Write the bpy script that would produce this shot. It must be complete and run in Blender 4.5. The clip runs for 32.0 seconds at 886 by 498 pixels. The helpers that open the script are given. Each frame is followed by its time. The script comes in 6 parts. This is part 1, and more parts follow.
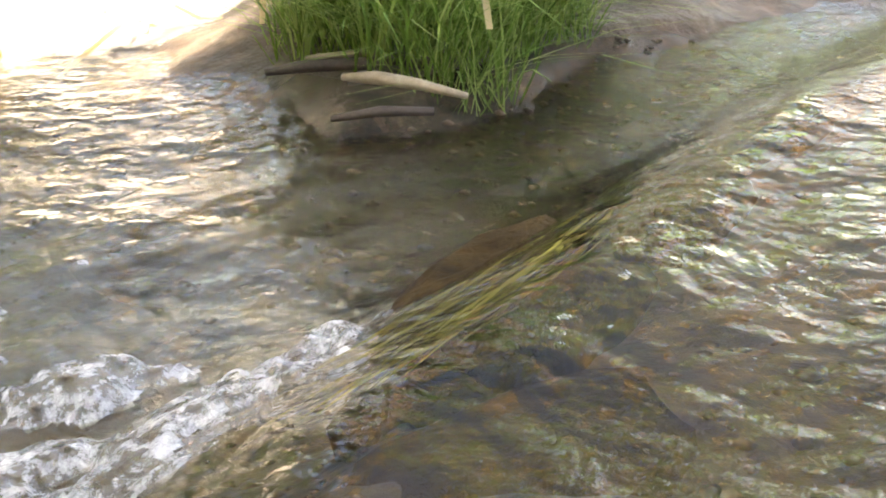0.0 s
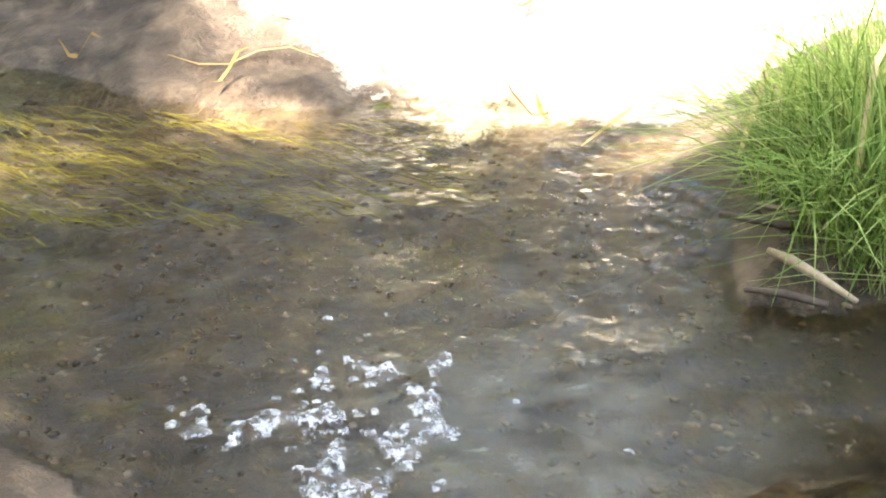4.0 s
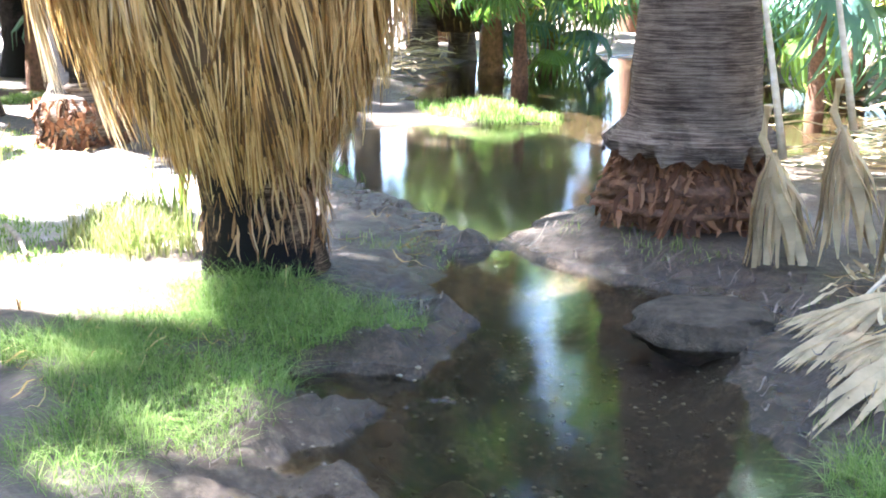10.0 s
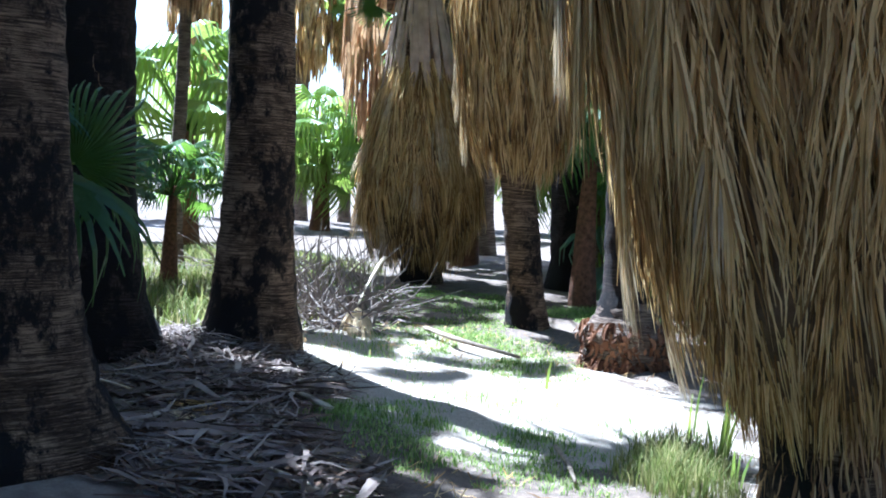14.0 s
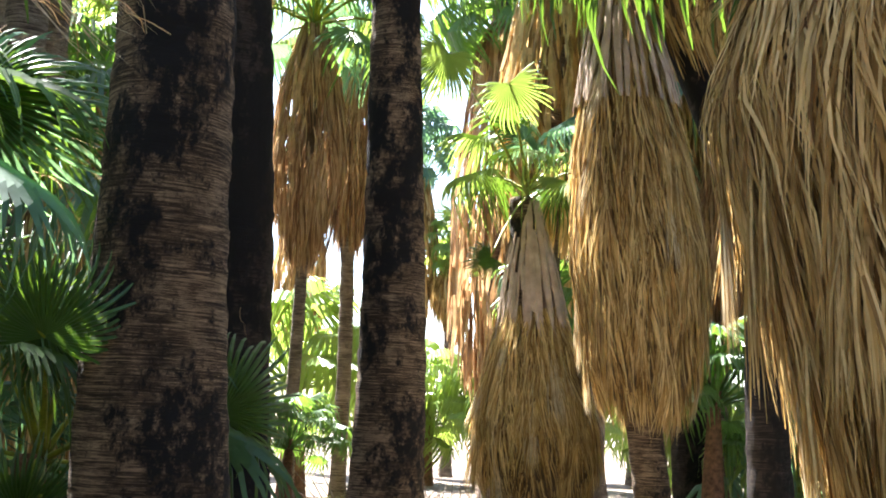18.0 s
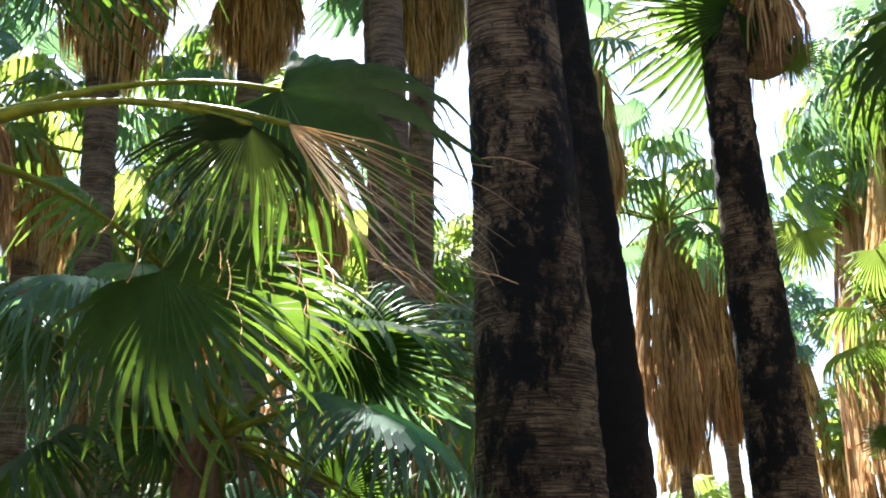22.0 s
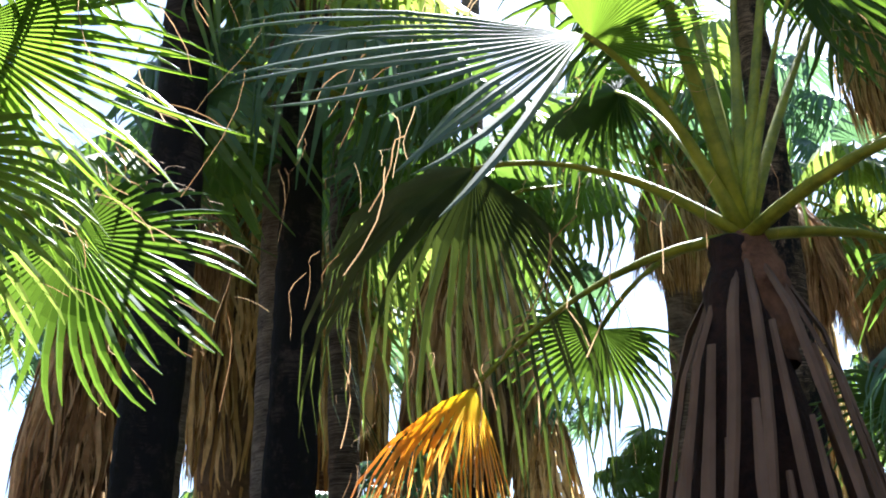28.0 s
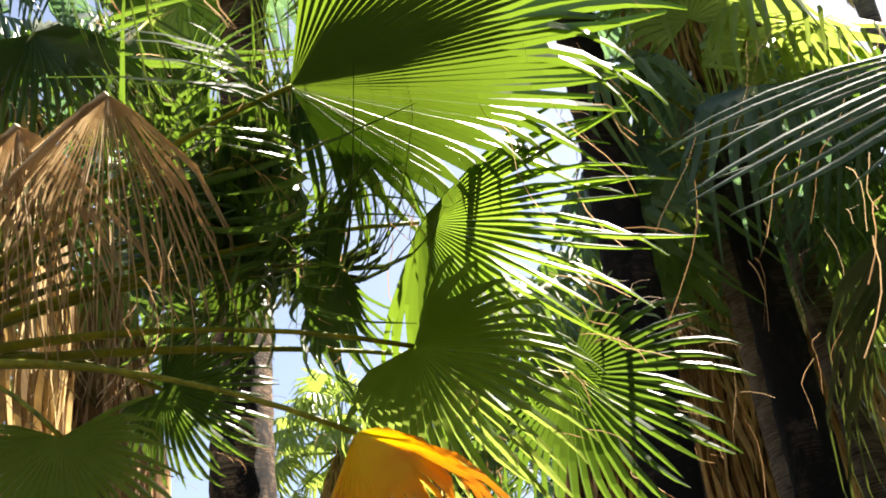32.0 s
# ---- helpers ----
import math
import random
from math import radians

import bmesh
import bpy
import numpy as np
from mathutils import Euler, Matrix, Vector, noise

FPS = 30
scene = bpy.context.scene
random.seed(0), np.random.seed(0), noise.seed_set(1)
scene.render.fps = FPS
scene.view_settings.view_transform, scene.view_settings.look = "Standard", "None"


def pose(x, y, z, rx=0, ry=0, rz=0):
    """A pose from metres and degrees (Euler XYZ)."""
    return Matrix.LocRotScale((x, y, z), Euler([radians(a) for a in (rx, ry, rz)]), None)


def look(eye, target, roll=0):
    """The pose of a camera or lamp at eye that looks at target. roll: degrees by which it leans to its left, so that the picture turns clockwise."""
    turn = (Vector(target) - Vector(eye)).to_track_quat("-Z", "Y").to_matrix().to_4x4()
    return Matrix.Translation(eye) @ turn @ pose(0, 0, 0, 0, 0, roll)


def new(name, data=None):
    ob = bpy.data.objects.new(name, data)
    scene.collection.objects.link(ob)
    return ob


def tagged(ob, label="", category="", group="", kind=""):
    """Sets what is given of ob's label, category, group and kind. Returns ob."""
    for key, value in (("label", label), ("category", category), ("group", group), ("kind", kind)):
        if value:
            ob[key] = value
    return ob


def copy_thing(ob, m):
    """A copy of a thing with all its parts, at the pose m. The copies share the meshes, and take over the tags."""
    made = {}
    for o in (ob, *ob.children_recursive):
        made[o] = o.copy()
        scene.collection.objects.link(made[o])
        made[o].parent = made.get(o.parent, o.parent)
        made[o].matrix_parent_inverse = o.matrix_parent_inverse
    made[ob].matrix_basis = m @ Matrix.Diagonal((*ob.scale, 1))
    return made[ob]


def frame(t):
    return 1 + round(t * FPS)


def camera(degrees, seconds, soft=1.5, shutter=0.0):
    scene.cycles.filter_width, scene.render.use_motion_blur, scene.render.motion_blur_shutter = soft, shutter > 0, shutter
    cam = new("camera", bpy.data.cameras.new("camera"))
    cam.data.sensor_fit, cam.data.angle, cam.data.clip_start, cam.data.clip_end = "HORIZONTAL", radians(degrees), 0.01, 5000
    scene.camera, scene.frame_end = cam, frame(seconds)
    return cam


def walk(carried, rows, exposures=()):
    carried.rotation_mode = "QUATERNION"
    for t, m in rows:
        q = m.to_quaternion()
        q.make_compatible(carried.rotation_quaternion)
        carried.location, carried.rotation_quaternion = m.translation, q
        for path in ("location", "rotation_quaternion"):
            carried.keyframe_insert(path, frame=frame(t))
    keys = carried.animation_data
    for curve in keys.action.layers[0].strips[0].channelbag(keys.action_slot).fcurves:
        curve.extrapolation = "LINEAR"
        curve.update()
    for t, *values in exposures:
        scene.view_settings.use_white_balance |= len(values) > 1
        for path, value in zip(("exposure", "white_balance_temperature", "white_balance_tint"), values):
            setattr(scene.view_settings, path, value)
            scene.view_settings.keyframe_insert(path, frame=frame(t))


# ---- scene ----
cam = camera(42.0, 32.0, 1.9)
PATH = [
    (0, (0.368, 0.68, 0.224), (1.636, 2.065, -0.466), 0.5),
    (0.5, (0.326, 0.687, 0.25), (1.549, 2.096, -0.47), 0.5),
    (1, (0.279, 0.677, 0.272), (1.476, 2.091, -0.48), 1.3),
    (1.5, (0.267, 0.638, 0.33), (1.382, 2.081, -0.49), 1.6),
    (2, (0.27, 0.594, 0.414), (1.296, 2.057, -0.484), -0.5),
    (2.5, (0.285, 0.549, 0.51), (1.229, 2.018, -0.465), 0.5),
    (3, (0.301, 0.503, 0.627), (1.145, 2.02, -0.365), -0.4),
    (3.5, (0.275, 0.485, 0.631), (0.995, 2.04, -0.402), 0.2),
    (4, (0.378, 0.463, 0.617), (0.776, 2.178, -0.332), 1.9),
    (4.5, (0.37, 0.436, 0.685), (0.434, 2.228, -0.201), -3.8),
    (6.5, (0.426, 0.404, 1.112), (-0.021, 2.147, 0.239), -4.4),
    (7, (0.405, 0.363, 1.239), (-0.228, 2.08, 0.431), -2.1),
    (7.5, (0.377, 0.321, 1.301), (-0.322, 2.062, 0.609), -0.3),
    (8, (0.325, 0.261, 1.343), (-0.489, 1.986, 0.74), -1.4),
    (8.5, (0.292, 0.215, 1.394), (-0.624, 1.927, 0.912), -0.7),
    (9, (0.269, 0.171, 1.418), (-0.712, 1.846, 0.937), 0.0),
    (9.5, (0.243, 0.133, 1.437), (-0.791, 1.78, 0.97), 0.4),
    (10, (0.207, 0.097, 1.445), (-0.886, 1.705, 0.976), -0.1),
    (10.5, (0.174, 0.085, 1.461), (-0.927, 1.704, 1.057), 0.5),
    (11, (0.124, 0.052, 1.484), (-1.12, 1.584, 1.159), 1.0),
    (11.5, (0.071, 0.042, 1.505), (-1.344, 1.427, 1.219), 0.7),
    (12, (0.039, 0.024, 1.519), (-1.467, 1.315, 1.262), 2.2),
    (12.5, (0.02, 0.024, 1.539), (-1.541, 1.247, 1.276), 2.5),
    (13, (0.0, 0.0, 1.552), (-1.627, 1.141, 1.326), 1.3),
    (13.5, (-0.012, -0.027, 1.567), (-1.686, 1.057, 1.416), 2.0),
    (14, (-0.054, -0.036, 1.577), (-1.77, 0.985, 1.454), 2.9),
    (14.5, (-0.076, -0.023, 1.604), (-1.834, 0.925, 1.497), 1.8),
    (16.5, (-0.33, -0.265, 1.485), (-2.117, 0.627, 1.589), 1.3),
    (17, (-0.352, -0.264, 1.502), (-2.136, 0.626, 1.662), 2.1),
    (17.5, (-0.349, -0.27, 1.51), (-2.131, 0.609, 1.741), 2.6),
    (18, (-0.298, -0.275, 1.521), (-2.078, 0.584, 1.827), 2.2),
    (18.5, (-0.27, -0.278, 1.534), (-2.044, 0.569, 1.903), 0.7),
    (19, (-0.291, -0.276, 1.542), (-2.051, 0.565, 1.981), 1.1),
    (19.5, (-0.314, -0.294, 1.564), (-2.065, 0.53, 2.068), 0.9),
    (20, (-0.329, -0.29, 1.569), (-2.081, 0.519, 2.097), 1.1),
    (20.5, (-0.33, -0.305, 1.575), (-2.115, 0.406, 2.131), 0.5),
    (21, (-0.327, -0.29, 1.581), (-2.144, 0.295, 2.177), -0.7),
    (21.5, (-0.305, -0.273, 1.588), (-2.168, 0.126, 2.196), -0.9),
    (22, (-0.273, -0.255, 1.594), (-2.155, -0.018, 2.228), -1.4),
    (22.5, (-0.241, -0.245, 1.592), (-2.125, -0.188, 2.261), -1.8),
    (23, (-0.255, -0.252, 1.581), (-2.137, -0.33, 2.254), -2.7),
    (23.5, (-0.247, -0.257, 1.587), (-2.109, -0.493, 2.277), -4.6),
    (24, (-0.273, -0.285, 1.597), (-2.111, -0.609, 2.317), -5.1),
    (24.5, (-0.323, -0.313, 1.606), (-2.136, -0.735, 2.339), -6.3),
    (25, (-0.336, -0.34, 1.591), (-2.131, -0.835, 2.322), -4.9),
    (25.5, (-0.378, -0.381, 1.586), (-2.141, -0.996, 2.303), -5.7),
    (27.5, (-0.404, -0.327, 1.486), (-1.983, -1.249, 2.295), -1.1),
    (28, (-0.381, -0.324, 1.511), (-1.869, -1.375, 2.335), -1.1),
    (28.5, (-0.359, -0.295, 1.503), (-1.753, -1.465, 2.331), -1.4),
    (29, (-0.358, -0.272, 1.506), (-1.655, -1.54, 2.347), -1.7),
    (29.5, (-0.345, -0.263, 1.501), (-1.575, -1.561, 2.397), -3.7),
    (30, (-0.335, -0.24, 1.487), (-1.499, -1.568, 2.425), -5.1),
    (30.5, (-0.303, -0.212, 1.493), (-1.425, -1.569, 2.441), -4.8),
    (31, (-0.297, -0.258, 1.524), (-1.329, -1.656, 2.513), -6.1),
    (31.5, (-0.299, -0.283, 1.552), (-1.248, -1.732, 2.551), -5.4),
    (32, (-0.297, -0.355, 1.609), (-1.18, -1.847, 2.606), -7.0),
]
walk(cam, [(t, look(eye, target, roll)) for t, eye, target, roll in PATH],
     [(0, 4.4, 8000, 15), (2, 4.4, 7800, 15), (3, 4.8, 7600, 13), (4, 4.65, 7400, 12), (7, 4.6, 6400, 7), (9, 4.72, 5900, 14), (11, 4.4, 5300, 14), (12, 3.7, 4900, 14), (13, 2.7, 4700, 9), (14.5, 2.6, 5000, 10), (16.5, 3.1, 6300, 12), (18, 3.45, 6400, 12), (19, 3.3, 6200, 10), (20, 2.95, 6100, 9), (22, 3.0, 6300, 11), (23, 3.2, 6300, 15), (25, 3.3, 6000, 14), (28, 2.65, 5900, 12), (29, 2.7, 6100, 11), (30, 2.3, 6300, 11), (32, 2.25, 7300, 14)])

# ---------------------------------------------------------------- world and light
SUN_YAW, SUN_UP = 100.0, 58.0
SUN = Vector((-math.sin(radians(SUN_YAW)) * math.cos(radians(SUN_UP)), math.cos(radians(SUN_YAW)) * math.cos(radians(SUN_UP)), math.sin(radians(SUN_UP))))
world = bpy.data.worlds.new("world")
scene.world = world
world.use_nodes = True
_n = world.node_tree.nodes
sky = _n.new("ShaderNodeTexSky")
sky.sky_type, sky.sun_disc = "NISHITA", False
sky.sun_elevation, sky.sun_rotation = radians(SUN_UP), radians(-SUN_YAW)
sky.air_density, sky.dust_density, sky.ozone_density = 1.0, 1.5, 1.0
_n["Background"].inputs["Strength"].default_value = 0.058
world.node_tree.links.new(sky.outputs[0], _n["Background"].inputs["Color"])
sun = new("sun", bpy.data.lights.new("sun", "SUN"))
sun.data.energy, sun.data.angle, sun.data.color = 5.0, radians(0.6), (1.0, 0.97, 0.92)
sun.matrix_world = look(SUN * 60, (0, 0, 0))


# ---------------------------------------------------------------- materials
class Mat:
    """A node material in the making."""

    def __init__(self, name, rough=0.7, spec=0.4):
        self.m = bpy.data.materials.new(name)
        self.m.use_nodes = True
        self.t = self.m.node_tree
        self.b = self.t.nodes["Principled BSDF"]
        self.b.inputs["Roughness"].default_value = rough
        self.b.inputs["Specular IOR Level"].default_value = spec
        self.out = self.t.nodes["Material Output"]
        self.geo = self.t.nodes.new("ShaderNodeNewGeometry")
        self.tex = self.t.nodes.new("ShaderNodeTexCoord")

    def link(self, a, b):
        self.t.links.new(a, b)

    def noise(self, scale, detail=4.0, rough=0.6, stretch=None, world_space=False):
        n = self.t.nodes.new("ShaderNodeTexNoise")
        n.inputs["Scale"].default_value, n.inputs["Detail"].default_value, n.inputs["Roughness"].default_value = scale, detail, rough
        src = self.geo.outputs["Position"] if world_space else self.tex.outputs["Object"]
        if stretch:
            mp = self.t.nodes.new("ShaderNodeMapping")
            mp.inputs["Scale"].default_value = stretch
            self.link(src, mp.inputs[0])
            src = mp.outputs[0]
        self.link(src, n.inputs["Vector"])
        return n.outputs["Fac"]

    def ramp(self, fac, *stops):
        r = self.t.nodes.new("ShaderNodeValToRGB")
        el = r.color_ramp.elements
        while len(el) < len(stops):
            el.new(0.5)
        for e, (p, c) in zip(el, stops):
            e.position, e.color = p, (*c, 1) if len(c) == 3 else c
        self.link(fac, r.inputs[0])
        return r.outputs[0]

    def mix(self, fac, a, b, kind="MIX"):
        m = self.t.nodes.new("ShaderNodeMix")
        m.data_type, m.blend_type = "RGBA", kind
        for v, s in ((fac, m.inputs[0]), (a, m.inputs[6]), (b, m.inputs[7])):
            if isinstance(v, (int, float)):
                s.default_value = v
            elif isinstance(v, tuple):
                s.default_value = (*v, 1)
            else:
                self.link(v, s)
        return m.outputs[2]

    def color(self, c):
        self.link(c, self.b.inputs["Base Color"])
        return self

    def bump(self, fac, dist, strength=0.8):
        b = self.t.nodes.new("ShaderNodeBump")
        b.inputs["Distance"].default_value, b.inputs["Strength"].default_value = dist, strength
        self.link(fac, b.inputs["Height"])
        self.link(b.outputs[0], self.b.inputs["Normal"])
        return self

    def island(self):
        return self.geo.outputs["Random Per Island"]

    def thin(self, glow, share):
        """Light that comes through a thin leaf."""
        tr, mx = self.t.nodes.new("ShaderNodeBsdfTranslucent"), self.t.nodes.new("ShaderNodeMixShader")
        if isinstance(glow, tuple):
            tr.inputs[0].default_value = (*glow, 1)
        else:
            self.link(glow, tr.inputs[0])
        mx.inputs[0].default_value = share
        self.link(self.b.outputs[0], mx.inputs[1])
        self.link(tr.outputs[0], mx.inputs[2])
        self.link(mx.outputs[0], self.out.inputs["Surface"])
        return self


def ground_material():
    m = Mat("earth", 0.9, 0.25)
    fine, mid, big = m.noise(55, 6, 0.7, world_space=True), m.noise(7, 5, 0.65, world_space=True), m.noise(0.9, 4, world_space=True)
    soil = m.ramp(mid, (0.3, (0.04, 0.030, 0.023)), (0.5, (0.10, 0.076, 0.058)), (0.7, (0.22, 0.175, 0.135)))
    pale = m.ramp(fine, (0.3, (0.15, 0.12, 0.095)), (0.7, (0.34, 0.29, 0.235)))
    dry = m.mix(m.ramp(big, (0.42, (0, 0, 0)), (0.62, (1, 1, 1))), soil, pale)
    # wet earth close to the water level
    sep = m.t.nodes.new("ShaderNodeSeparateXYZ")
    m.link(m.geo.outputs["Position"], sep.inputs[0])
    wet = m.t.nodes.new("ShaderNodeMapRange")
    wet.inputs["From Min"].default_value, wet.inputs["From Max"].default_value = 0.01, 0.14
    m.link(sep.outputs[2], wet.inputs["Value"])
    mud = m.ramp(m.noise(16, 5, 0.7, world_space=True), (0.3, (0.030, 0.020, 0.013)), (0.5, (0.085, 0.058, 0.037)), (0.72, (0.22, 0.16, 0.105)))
    # the bed's colour gets darker with depth
    bed_depth = m.t.nodes.new("ShaderNodeMapRange")
    bed_depth.inputs["From Min"].default_value, bed_depth.inputs["From Max"].default_value = -0.17, -0.08
    m.link(sep.outputs[2], bed_depth.inputs["Value"])
    mud = m.mix(bed_depth.outputs[0], m.ramp(m.noise(5, 5, 0.7, world_space=True), (0.3, (0.012, 0.011, 0.007)), (0.7, (0.05, 0.042, 0.024))), mud)
    soaked = m.t.nodes.new("ShaderNodeAttribute")
    soaked.attribute_name = "soaked"
    bank = m.ramp(m.mix(0.45, m.noise(11, 6, 0.75, world_space=True), m.noise(48, 5, 0.8, world_space=True)), (0.34, (0.014, 0.009, 0.006)), (0.5, (0.050, 0.034, 0.021)), (0.64, (0.15, 0.105, 0.066)))
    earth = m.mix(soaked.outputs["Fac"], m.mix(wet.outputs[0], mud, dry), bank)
    grit = m.noise(38, 7, 0.8, world_space=True)
    # dust is dry soil colour lightened further to paint the glade's sun glare
    for name, a, b in (("dust", (0.20, 0.165, 0.125), (0.44, 0.38, 0.30)), ("sand", (0.42, 0.36, 0.28), (0.64, 0.57, 0.47)), ("salt", (0.24, 0.21, 0.185), (0.60, 0.57, 0.53))):
        at = m.t.nodes.new("ShaderNodeAttribute")
        at.attribute_name = name
        k = m.t.nodes.new("ShaderNodeMath")
        k.operation = "MULTIPLY_ADD"
        k.inputs[1].default_value = 2.2
        m.link(m.mix(0.6, grit, m.noise(3.5, 7, 0.75, world_space=True)), k.inputs[0])
        less = m.t.nodes.new("ShaderNodeMath")
        less.operation = "SUBTRACT"
        less.inputs[1].default_value = 0.45
        m.link(at.outputs["Fac"], less.inputs[0])
        m.link(less.outputs[0], k.inputs[2])
        earth = m.mix(m.ramp(k.outputs[0], (0.9, (0, 0, 0)), (1.0, (0.6, 0.6, 0.6)), (1.3, (1, 1, 1))), earth, m.ramp(grit, (0.3, a), (0.65, b)))
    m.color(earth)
    r = m.t.nodes.new("ShaderNodeMapRange")
    r.inputs["From Min"].default_value, r.inputs["From Max"].default_value = -0.02, 0.05
    r.inputs["To Min"].default_value, r.inputs["To Max"].default_value = 0.35, 0.95
    m.link(sep.outputs[2], r.inputs["Value"])
    shine = m.t.nodes.new("ShaderNodeMapRange")
    shine.inputs["To Min"].default_value, shine.inputs["To Max"].default_value = 1.0, 0.55
    m.link(soaked.outputs["Fac"], shine.inputs["Value"])
    wetter = m.t.nodes.new("ShaderNodeMath")
    wetter.operation = "MULTIPLY"
    m.link(r.outputs[0], wetter.inputs[0])
    m.link(shine.outputs[0], wetter.inputs[1])
    m.link(wetter.outputs[0], m.b.inputs["Roughness"])
    m.b.inputs["Specular IOR Level"].default_value = 0.45
    m.bump(m.mix(0.5, fine, m.noise(18, 5, 0.7, world_space=True)), 0.03, 0.9)
    return m.m


def water_material():
    mat = bpy.data.materials.new("stream_water")
    mat.use_nodes = True
    t = mat.node_tree
    t.nodes.remove(t.nodes["Principled BSDF"])
    geo = t.nodes.new("ShaderNodeNewGeometry")
    clear, gloss = t.nodes.new("ShaderNodeBsdfTransparent"), t.nodes.new("ShaderNodeBsdfGlossy")
    clear.inputs[0].default_value = (0.86, 0.84, 0.72, 1)
    gloss.inputs["Roughness"].default_value = 0.0
    fres, mix = t.nodes.new("ShaderNodeFresnel"), t.nodes.new("ShaderNodeMixShader")
    fres.inputs["IOR"].default_value = 1.36
    # ripples: broken in the riffle, almost still in the pool
    wave, wave2, bump = t.nodes.new("ShaderNodeTexNoise"), t.nodes.new("ShaderNodeTexNoise"), t.nodes.new("ShaderNodeBump")
    wave.inputs["Scale"].default_value, wave.inputs["Detail"].default_value = 9.0, 3.0
    wave2.inputs["Scale"].default_value, wave2.inputs["Detail"].default_value = 46.0, 4.0
    for w in (wave, wave2):
        t.links.new(geo.outputs["Position"], w.inputs["Vector"])
    dist, rng = t.nodes.new("ShaderNodeVectorMath"), t.nodes.new("ShaderNodeMapRange")
    dist.operation = "DISTANCE"
    dist.inputs[1].default_value = (0.85, 1.15, 0)
    t.links.new(geo.outputs["Position"], dist.inputs[0])
    rng.inputs["From Min"].default_value, rng.inputs["From Max"].default_value = 0.9, 2.0
    rng.inputs["To Min"].default_value, rng.inputs["To Max"].default_value = 0.5, 0.03
    t.links.new(dist.outputs["Value"], rng.inputs["Value"])
    add = t.nodes.new("ShaderNodeMath")
    add.operation = "MULTIPLY_ADD"
    add.inputs[1].default_value = 0.35
    t.links.new(wave2.outputs["Fac"], add.inputs[0])
    t.links.new(wave.outputs["Fac"], add.inputs[2])
    t.links.new(add.outputs[0], bump.inputs["Height"])
    # a second riffle where the chute's water enters the pool
    dist2, rng2, more = t.nodes.new("ShaderNodeVectorMath"), t.nodes.new("ShaderNodeMapRange"), t.nodes.new("ShaderNodeMath")
    dist2.operation, more.operation = "DISTANCE", "MAXIMUM"
    dist2.inputs[1].default_value = (-0.5, 2.35, 0)
    t.links.new(geo.outputs["Position"], dist2.inputs[0])
    rng2.inputs["From Min"].default_value, rng2.inputs["From Max"].default_value = 0.2, 0.9
    rng2.inputs["To Min"].default_value, rng2.inputs["To Max"].default_value = 0.9, 0.0
    t.links.new(dist2.outputs["Value"], rng2.inputs["Value"])
    t.links.new(rng.outputs[0], more.inputs[0])
    t.links.new(rng2.outputs[0], more.inputs[1])
    t.links.new(more.outputs[0], bump.inputs["Strength"])
    bump.inputs["Distance"].default_value = 0.035
    for n in (fres, gloss):
        t.links.new(bump.outputs[0], n.inputs["Normal"])
    t.links.new(fres.outputs[0], mix.inputs[0])
    t.links.new(clear.outputs[0], mix.inputs[1])
    t.links.new(gloss.outputs[0], mix.inputs[2])
    t.links.new(mix.outputs[0], t.nodes["Material Output"].inputs["Surface"])
    return mat


def trunk_material(name, low, high, char):
    m = Mat(name, 0.88, 0.2)
    rings = m.noise(5, 7, 0.8, (0.7, 0.7, 24))
    bark = m.ramp(m.mix(0.3, rings, m.noise(3, 6, 0.7, (1, 1, 1.5))), (0.42, tuple(0.3 * v for v in low)), (0.49, low), (0.57, high))
    fleck = m.ramp(m.noise(26, 4, 0.7, (1, 1, 5)), (0.62, (0, 0, 0)), (0.70, (0.6, 0.6, 0.6)))
    bark = m.mix(fleck, bark, tuple(min(0.6, 1.25 * v) for v in high))
    soot = m.mix(0.2, m.noise(1.3, 8, 0.78, (1, 1, 0.7)), rings)
    mask = m.ramp(soot, (char - 0.015, (0, 0, 0)), (char + 0.02, (1, 1, 1)))
    m.color(m.mix(mask, bark, (0.012, 0.010, 0.010)))
    m.bump(rings, 0.04, 1.0)
    return m.m


def straw_material(name, dark, mid, light, share=0.42):
    m = Mat(name, 0.75, 0.25)
    by = m.ramp(m.island(), (0.0, dark), (0.45, mid), (1.0, light))
    grain = m.ramp(m.noise(5, 4), (0.3, (0.62, 0.6, 0.58)), (0.7, (1.1, 1.08, 1.05)))
    c = m.mix(1.0, by, grain, "MULTIPLY")
    m.color(c)
    return m.thin(c, share).m


def leaf_material(name, deep, light, through_, share=0.42, rough=0.38, spec=0.35):
    m = Mat(name, rough, spec)
    obj = m.t.nodes.new("ShaderNodeObjectInfo")
    c = m.mix(m.ramp(m.noise(9, 4, 0.6), (0.3, (0, 0, 0)), (0.7, (1, 1, 1))), deep, light)
    tone = m.ramp(obj.outputs["Random"], (0.0, (0.72, 0.75, 0.7)), (1.0, (1.2, 1.15, 1.1)))
    m.color(m.mix(1.0, c, tone, "MULTIPLY"))
    m.bump(m.noise(40, 2, 0.5, (0.3, 6, 1)), 0.0007, 0.5)
    return m.thin(m.mix(1.0, through_, tone, "MULTIPLY"), share).m


def plain(name, a, b, scale, rough=0.8, bump=0.01, spec=0.3):
    m = Mat(name, rough, spec)
    m.color(m.ramp(m.noise(scale, 6, 0.68), (0.3, a), (0.7, b)))
    return m.bump(m.noise(scale * 2.2, 6, 0.7), bump).m


